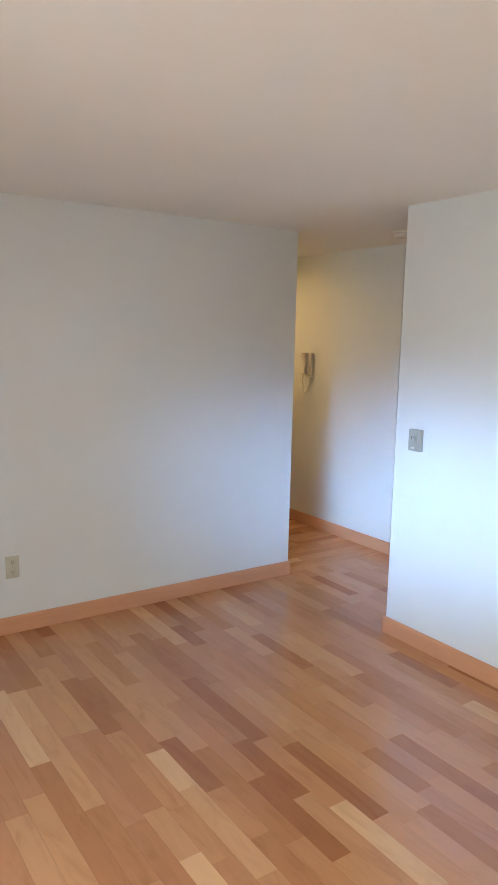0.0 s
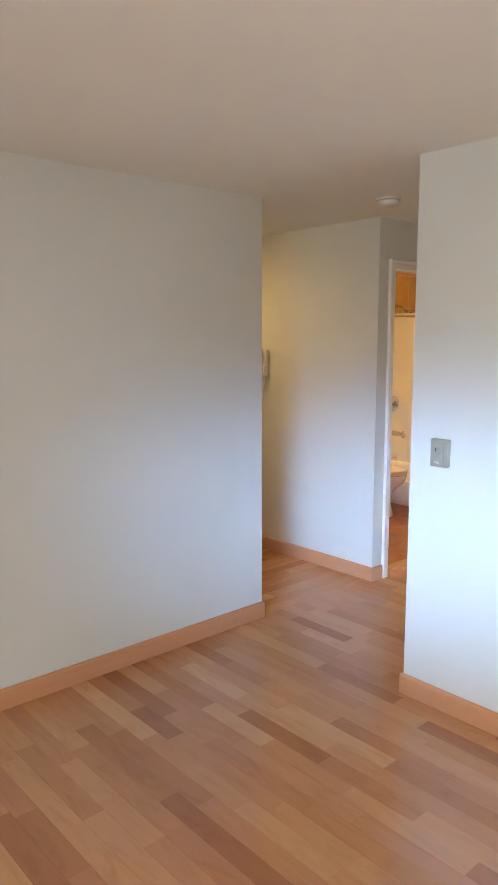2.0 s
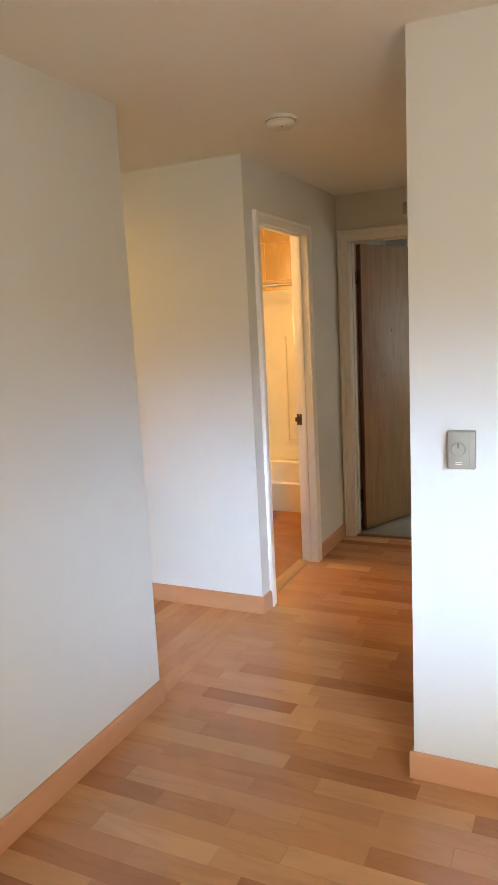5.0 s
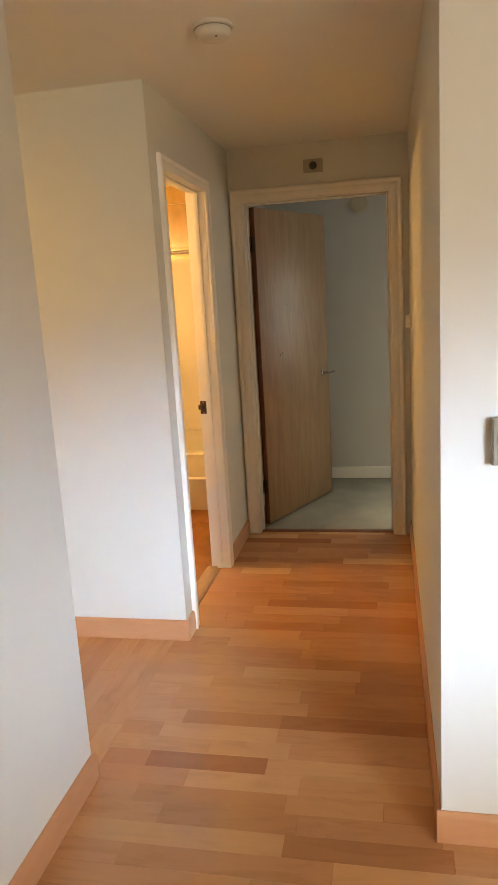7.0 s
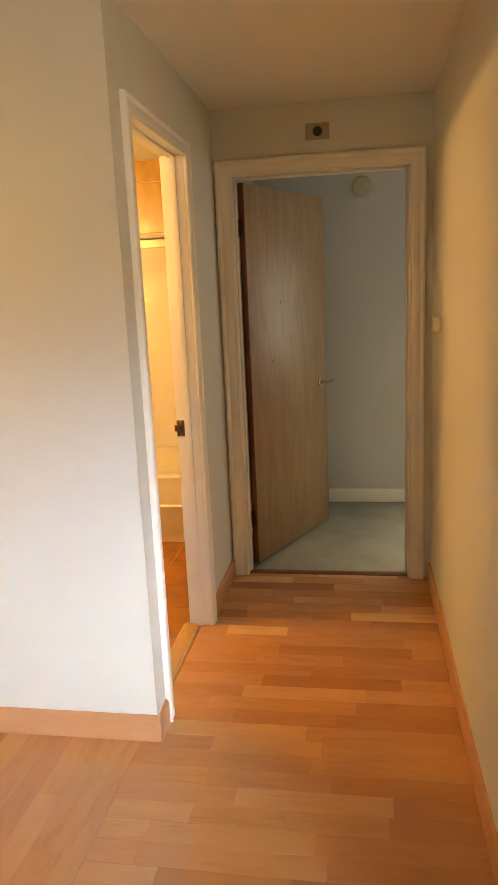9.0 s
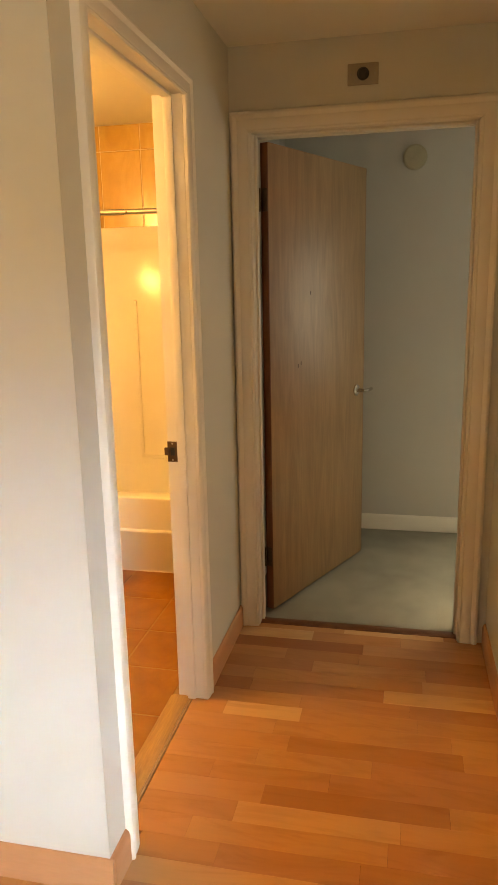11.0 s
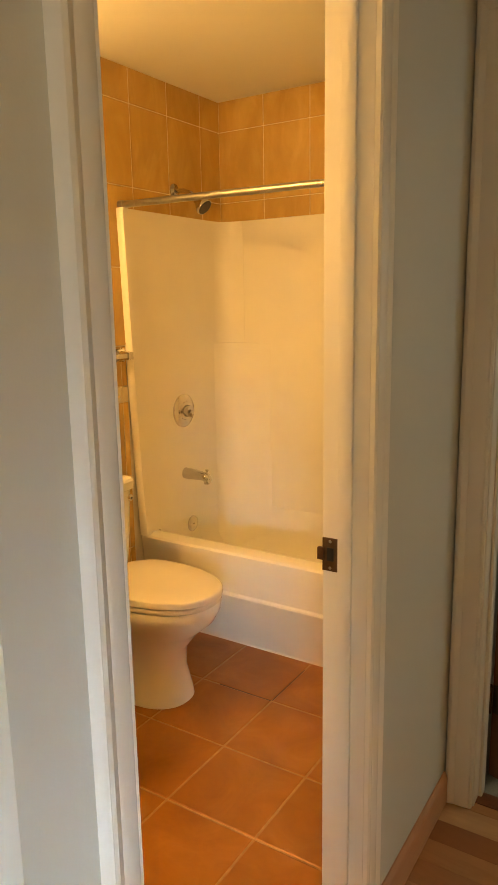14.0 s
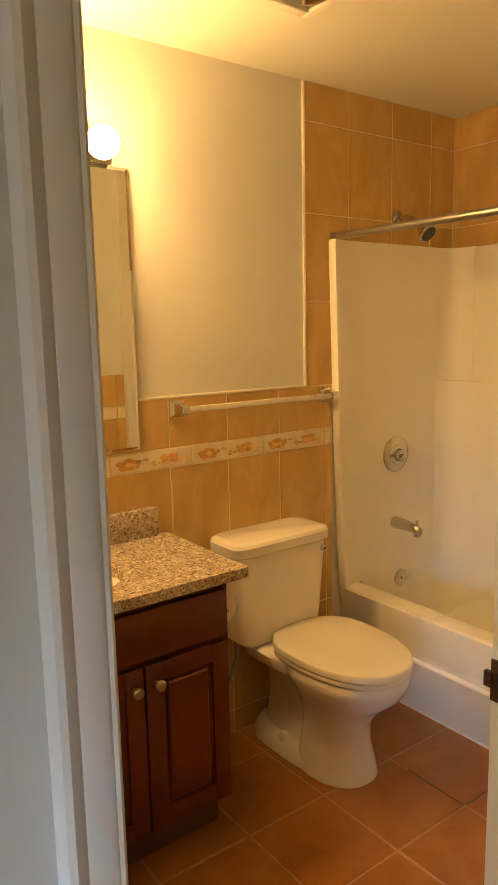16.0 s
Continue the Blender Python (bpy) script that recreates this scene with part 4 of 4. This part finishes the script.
lm = thing("vanity_light", (4.7, NY - 0.001, 1.972), "chrome strip light with lit round globe bulbs", "wall lamp")
part("back_plate", B(4.31, NY - 0.050, 1.958, 4.912, NY - 0.0005, 2.050, 0.004), CHROME, lm)
for x in (4.39, 4.54, 4.69, 4.84):
    so_ = part("socket", lathe(bmesh.new(), (x, NY - 0.049, 1.988), (0, -1, 0), [(0, 0.030), (0.008, 0.028), (0.022, 0.020), (0.050, 0.019)], 24), CHROME, lm)
    part("globe_bulb", lathe(bmesh.new(), (x, NY - 0.098, 1.988), (0, -1, 0), [(0.045 * (1 - math.cos(a)) , max(0.045 * math.sin(a), 0.0001)) for a in (math.pi * k / 18 for k in range(2, 19))], 32), BULB, so_, "lit warm globe bulb", 80)

tw = thing("towel_bar", (5.44, NY - 0.008, 1.226), "square cream towel bar on chrome posts", "towel bar")
for x in (5.118, 5.772):
    pb = bmesh.new()
    loft(pb, [[(x + sx * r, NY - 0.008 - d, 1.226 + sz * r) for sx, sz in ((-1, -1), (1, -1), (1, 1), (-1, 1))] for d, r in ((0, 0.027), (0.006, 0.027), (0.02, 0.017), (0.062, 0.015), (0.068, 0.012))])
    part("post", pb, CHROME, tw, "square chrome post", 30)
part("bar", B(5.118, NY - 0.068, 1.217, 5.772, NY - 0.050, 1.235, 0.002), BARM, tw)

fn = thing("ceiling_fan_light", (5.25, 4.87, H), "square ceiling heater fan with chrome bulb centre", "ceiling fan")
fm = bmesh.new()
F0, F1, G0, G1 = 5.125, 5.360, 4.775, 5.010
box(fm, F0, G0, H - 0.014, F0 + 0.035, G1, H - 0.0005, 0.004)
box(fm, F1 - 0.035, G0, H - 0.014, F1, G1, H - 0.0005, 0.004)
box(fm, F0 + 0.034, G0, H - 0.014, F1 - 0.034, G0 + 0.035, H - 0.0005, 0.004)
box(fm, F0 + 0.034, G1 - 0.035, H - 0.014, F1 - 0.034, G1, H - 0.0005, 0.004)
part("frame", fm, WHITEP, fn)
part("recess", B(F0 + 0.03, G0 + 0.03, H - 0.004, F1 - 0.03, G1 - 0.03, H - 0.0006), GREYBEIGE, fn)
part("reflector", lathe(bmesh.new(), (5.243, 4.893, H - 0.004), (0, 0, -1), [(0, 0.075), (0.010, 0.072), (0.018, 0.058), (0.022, 0.03), (0.022, 0.0)], 32), CHROME, fn, "bright round reflector bulb")

# white strips that edge the tiling
def strip(name, b):
    return solid(name, B(*b, bevel=0.002, seg=1), CAULK, "cream edging strip along the tiles", "trim", "structure")


strip("trim_1", (4.972, NY - 0.0105, 1.2625, 5.686, NY - 0.0005, 1.270))
strip("trim_2", (5.676, NY - 0.0105, 1.270, 5.686, NY - 0.0005, H - 0.001))
strip("trim_3", (5.686, NY - 0.006, H - 0.008, EX - 0.001, NY - 0.0005, H - 0.0005))
strip("trim_4", (5.953, 4.10, 0.0005, 5.962, NY - 0.01, 0.006))

# ---- pieces: wall tiles ----
GAP = 0.0035
UNIT = {}


def unit_tile(name, material, depth, axis):
    """A tile of one metre with a worn edge, scaled where it is laid."""
    key = (name, axis)
    if key not in UNIT:
        bm = bmesh.new()
        e = 0.012
        if axis == "z":
            ring = lambda k, z: [(-0.5 + k, -0.5 + k, z), (0.5 - k, -0.5 + k, z), (0.5 - k, 0.5 - k, z), (-0.5 + k, 0.5 - k, z)]
        elif axis == "y":
            ring = lambda k, z: [(-0.5 + k, -z, -0.5 + k), (0.5 - k, -z, -0.5 + k), (0.5 - k, -z, 0.5 - k), (-0.5 + k, -z, 0.5 - k)]
        else:
            ring = lambda k, z: [(-z, -0.5 + k, -0.5 + k), (-z, 0.5 - k, -0.5 + k), (-z, 0.5 - k, 0.5 - k), (-z, -0.5 + k, 0.5 - k)]
        loft(bm, [ring(0, 0), ring(0, depth * 0.75), ring(e, depth)])
        UNIT[key] = to_mesh(bm, name, material, None)
    return UNIT[key]


def lay(name, me, parent, at, size):
    ob = new(name, me)
    ob.parent = parent
    ob.location, ob.scale = at, size
    return ob


WT = unit_tile("wall_tile", WTILE, 0.0075, "y")
WTE = unit_tile("wall_tile", WTILE, 0.0075, "x")


def tile_n(x0, x1, z0, z1):
    if x1 - x0 > 0.02 and z1 - z0 > 0.02:
        return lay("tile", WT, wall_bn, ((x0 + x1) / 2, NY - 0.0005, (z0 + z1) / 2), (x1 - x0 - GAP, 1, z1 - z0 - GAP))


grout = bmesh.new()
box(grout, 4.145, NY - 0.0062, 0.0, 5.80, NY, 1.2625)
box(grout, 5.682, NY - 0.0062, 1.2625, EX, NY, H)
gn = new("grout_bed", to_mesh(grout, "grout_bed", GROUT))
gn.parent = wall_bn
cols = [4.16, 4.393, 4.625, 4.858, 5.090, 5.322, 5.553, 5.785, 5.815]
for a, b in zip(cols, cols[1:]):
    for z0, z1 in ((0.0, 0.09), (0.09, 0.404), (0.404, 0.718), (0.718, 1.033), (1.098, 1.262)):
        tile_n(a, b, z0, z1)
for a, b in zip((5.686, 5.906, 6.142, 6.377), (5.906, 6.142, 6.377, 6.528)):
    for z0, z1 in ((1.262, 1.573), (1.573, 1.887), (1.887, 2.202), (2.202, H)):
        if a < 5.7 or z1 > 1.8:
            tile_n(a, b, z0, z1)
bx = [4.27, 4.571, 4.871, 5.172, 5.474, 5.775, 5.815]
BT = unit_tile("border_tile", BTILE, 0.009, "y")


def flower_bm(cx, cz, r, n, turn):
    bm = bmesh.new()
    for k in range(n):
        a = turn + 2 * math.pi * k / n
        px, pz = cx + math.cos(a) * r * 0.95, cz + math.sin(a) * r * 0.42
        loft(bm, [[(px + math.cos(t + a) * r * 0.80 * s, 0.0 - d, pz + math.sin(t + a) * r * 0.36 * s) for t in (2 * math.pi * q / 8 for q in range(8))] for d, s in ((0.0, 1.0), (0.0008, 0.9))])
    return bm


def motif(bt, x0, x1):
    """The glazed spray of a border tile: two blossoms, leaves and buds."""
    w, zc = x1 - x0, 1.0655
    y = NY - 0.0096
    if w < 0.1:
        return
    for nm, m, bm in (("blossom", PETAL, flower_bm(x0 + 0.22 * w, zc - 0.003, 0.027, 5, 0.3)), ("blossom", PETAL, flower_bm(x0 + 0.72 * w, zc + 0.001, 0.024, 4, 0.9)),
                      ("bud", SWIRL, flower_bm(x0 + 0.22 * w, zc - 0.003, 0.010, 4, 0.0)), ("leaf_spray", LEAFM, flower_bm(x0 + 0.54 * w, zc - 0.010, 0.013, 3, 0.1)),
                      ("leaf_spray", LEAFM, flower_bm(x0 + 0.38 * w, zc + 0.006, 0.014, 2, 0.2)), ("bud", SWIRL, flower_bm(x0 + 0.90 * w, zc - 0.008, 0.013, 3, 0.5))):
        o_ = where(bt)
        for v in bm.verts:
            v.co = Vector((v.co.x, y - 0.0012 - (0.0007 if nm == "bud" else 0.0) + v.co.y, v.co.z)) - o_
        ob = new(nm, to_mesh(bm, nm, m))
        ob.parent = bt


for a, b in zip(bx, bx[1:]):
    bm = bmesh.new()
    box(bm, a + GAP / 2, NY - 0.0095, 1.033 + GAP / 2, b - GAP / 2, NY - 0.0005, 1.098 - GAP / 2, 0.0015, 1)
    bt = part("border_tile", bm, BTILE, wall_bn, "cream border tile with orange flowers")
    motif(bt, a, b)

ge = new("grout_bed", to_mesh(B(EX - 0.0062, 4.07, 1.79, EX, NY, H), "grout_bed", GROUT))
ge.parent = wall_be
ys = [NY - 0.008, 5.165, 4.930, 4.695, 4.460, 4.225, 4.072]
for a, b in zip(ys, ys[1:]):
    for z0, z1 in ((1.78, 1.887), (1.887, 2.202), (2.202, H)):
        lay("tile", WTE, wall_be, (EX - 0.0005, (a + b) / 2, (z0 + z1) / 2), (1, a - b - GAP, z1 - z0 - GAP))

# wainscot on the room side of the hall wall, beside the door
hw = wall("wall_bath_hall", [(4.96, 4.0302, 0.0, 5.80, 4.0345, 1.2625)], GROUT, "ochre tiled wainscot beside the bathroom door", "wall")
UN = unit_tile("wall_tile_south", WTILE, -0.0075, "y")
for a, b in zip((4.962, 5.09, 5.322, 5.553), (5.09, 5.322, 5.553, 5.785)):
    for z0, z1 in ((0.0, 0.09), (0.09, 0.404), (0.404, 0.718), (0.718, 1.033), (1.098, 1.262)):
        lay("tile", UN, hw, ((a + b) / 2, 4.0325, (z0 + z1) / 2), (b - a - GAP, 1, z1 - z0 - GAP))
    bm = B(a + GAP / 2, 4.0328, 1.033 + GAP / 2, b - GAP / 2, 4.041, 1.098 - GAP / 2, 0.0015, 1)
    part("border_tile", bm, BTILE, hw)

# ---- pieces: bathroom floor tiles ----
FT = unit_tile("floor_tile", FTILE, 0.006, "z")
fx = [4.145, 4.435, 4.738, 5.040, 5.335, 5.645, 5.962]
fy = [4.062, 4.328, 4.630, 4.940, 5.246, NY - 0.009]
for a, b in zip(fx, fx[1:]):
    for c, d in zip(fy, fy[1:]):
        lay("tile", FT, bath_floor, ((a + b) / 2, (c + d) / 2, -0.0055 + random.uniform(-0.0003, 0.0003)), (b - a - 0.006, d - c - 0.006, 1))

for b in ((5.643, 4.634, 5.647, 4.86), (5.65, 4.628, 5.90, 4.632)):
    part("open_joint", B(b[0], b[1], -0.0015, b[2], b[3], -0.0006), BRASSRIM, bath_floor, "dark open joint between tiles", None)

# ---- pieces: strip floor ----
PW = 0.0818


def unit_plank(material, axis):
    bm = bmesh.new()
    k0, k1 = (0.005, 0.0010) if axis == "y" else (0.0010, 0.005)
    ring = lambda a, b, z: [(-0.5 + a, -0.5 + b, z), (0.5 - a, -0.5 + b, z), (0.5 - a, 0.5 - b, z), (-0.5 + a, 0.5 - b, z)]
    loft(bm, [ring(0, 0, -0.0115), ring(0, 0, -0.0004), ring(k0, k1, 0.0)])
    return to_mesh(bm, "plank", material, None)


PY, PX = unit_plank(WOOD_Y, "y"), unit_plank(WOOD_X, "x")
rng = random.Random(11)
verts, faces = [], []


def runs(lo, hi):
    """Strip lengths along a row, with no offcut under 12 cm."""
    cuts, p = [lo], lo + rng.uniform(0.14, 0.55)
    while p < hi - 0.12:
        cuts.append(p)
        p += rng.choice((0.28, 0.36, 0.42, 0.47, 0.55, 0.62)) * rng.uniform(0.93, 1.07)
    cuts.append(hi)
    return list(zip(cuts, cuts[1:]))


def joined(x0, x1, y0, y1):
    n = len(verts)
    e = 0.0004
    verts.extend([(x0 + g, y0 + g, z) for g, z in ((e / 2, -0.0004), (e, 0.0))])
    verts.extend([(x1 - g, y0 + g, z) for g, z in ((e / 2, -0.0004), (e, 0.0))])
    verts.extend([(x1 - g, y1 - g, z) for g, z in ((e / 2, -0.0004), (e, 0.0))])
    verts.extend([(x0 + g, y1 - g, z) for g, z in ((e / 2, -0.0004), (e, 0.0))])
    faces.append((n + 1, n + 3, n + 5, n + 7))
    for k in range(4):
        a, b = n + 2 * k, n + 2 * ((k + 1) % 4)
        faces.append((a, b, b + 1, a + 1))


count = 0
x = 2.915 - PW * math.ceil((2.915 - WX) / PW)
while x < 5.49:
    xa, xb = max(x, WX), min(x + PW, 5.489)
    lo = Y0 if x < 2.93 else 2.911
    hi = 3.984 if x + PW < 3.02 else (3.999 if x < 3.99 else 3.985 if 4.2 < x < 4.85 else 3.939)
    for a, b in runs(lo, hi):
        if xa > 1.45 and b > 2.25 and count < 290:
            lay("plank", PY, floor, ((xa + xb) / 2, (a + b) / 2, 0.0), (xb - xa - 0.0004, b - a - 0.0004, 1))
            count += 1
        else:
            joined(xa, xb, a, b)
    x += PW
jm = bpy.data.meshes.new("planks")
jm.from_pydata(verts, [], faces)
jm.materials.append(WOOD_YJ)
jo = new("planks", jm)
jo.parent = floor
tagged(jo, "red birch floor strips", "", "", "stuff")
verts, faces = [], []
y = 4.0
while y < YB:
    for a, b in runs(3.072, 4.018):
        if y < 4.5:
            lay("plank", PX, floor, ((a + b) / 2, y + PW / 2, 0.0), (b - a - 0.0004, PW - 0.0004, 1))
        else:
            joined(a, b, y, min(y + PW, YB))
    y += PW
jm = bpy.data.meshes.new("planks_across")
jm.from_pydata(verts, [], faces)
jm.materials.append(WOOD_XJ)
jo = new("planks_across", jm)
jo.parent = floor
tagged(jo, "red birch floor strips laid crosswise", "", "", "stuff")
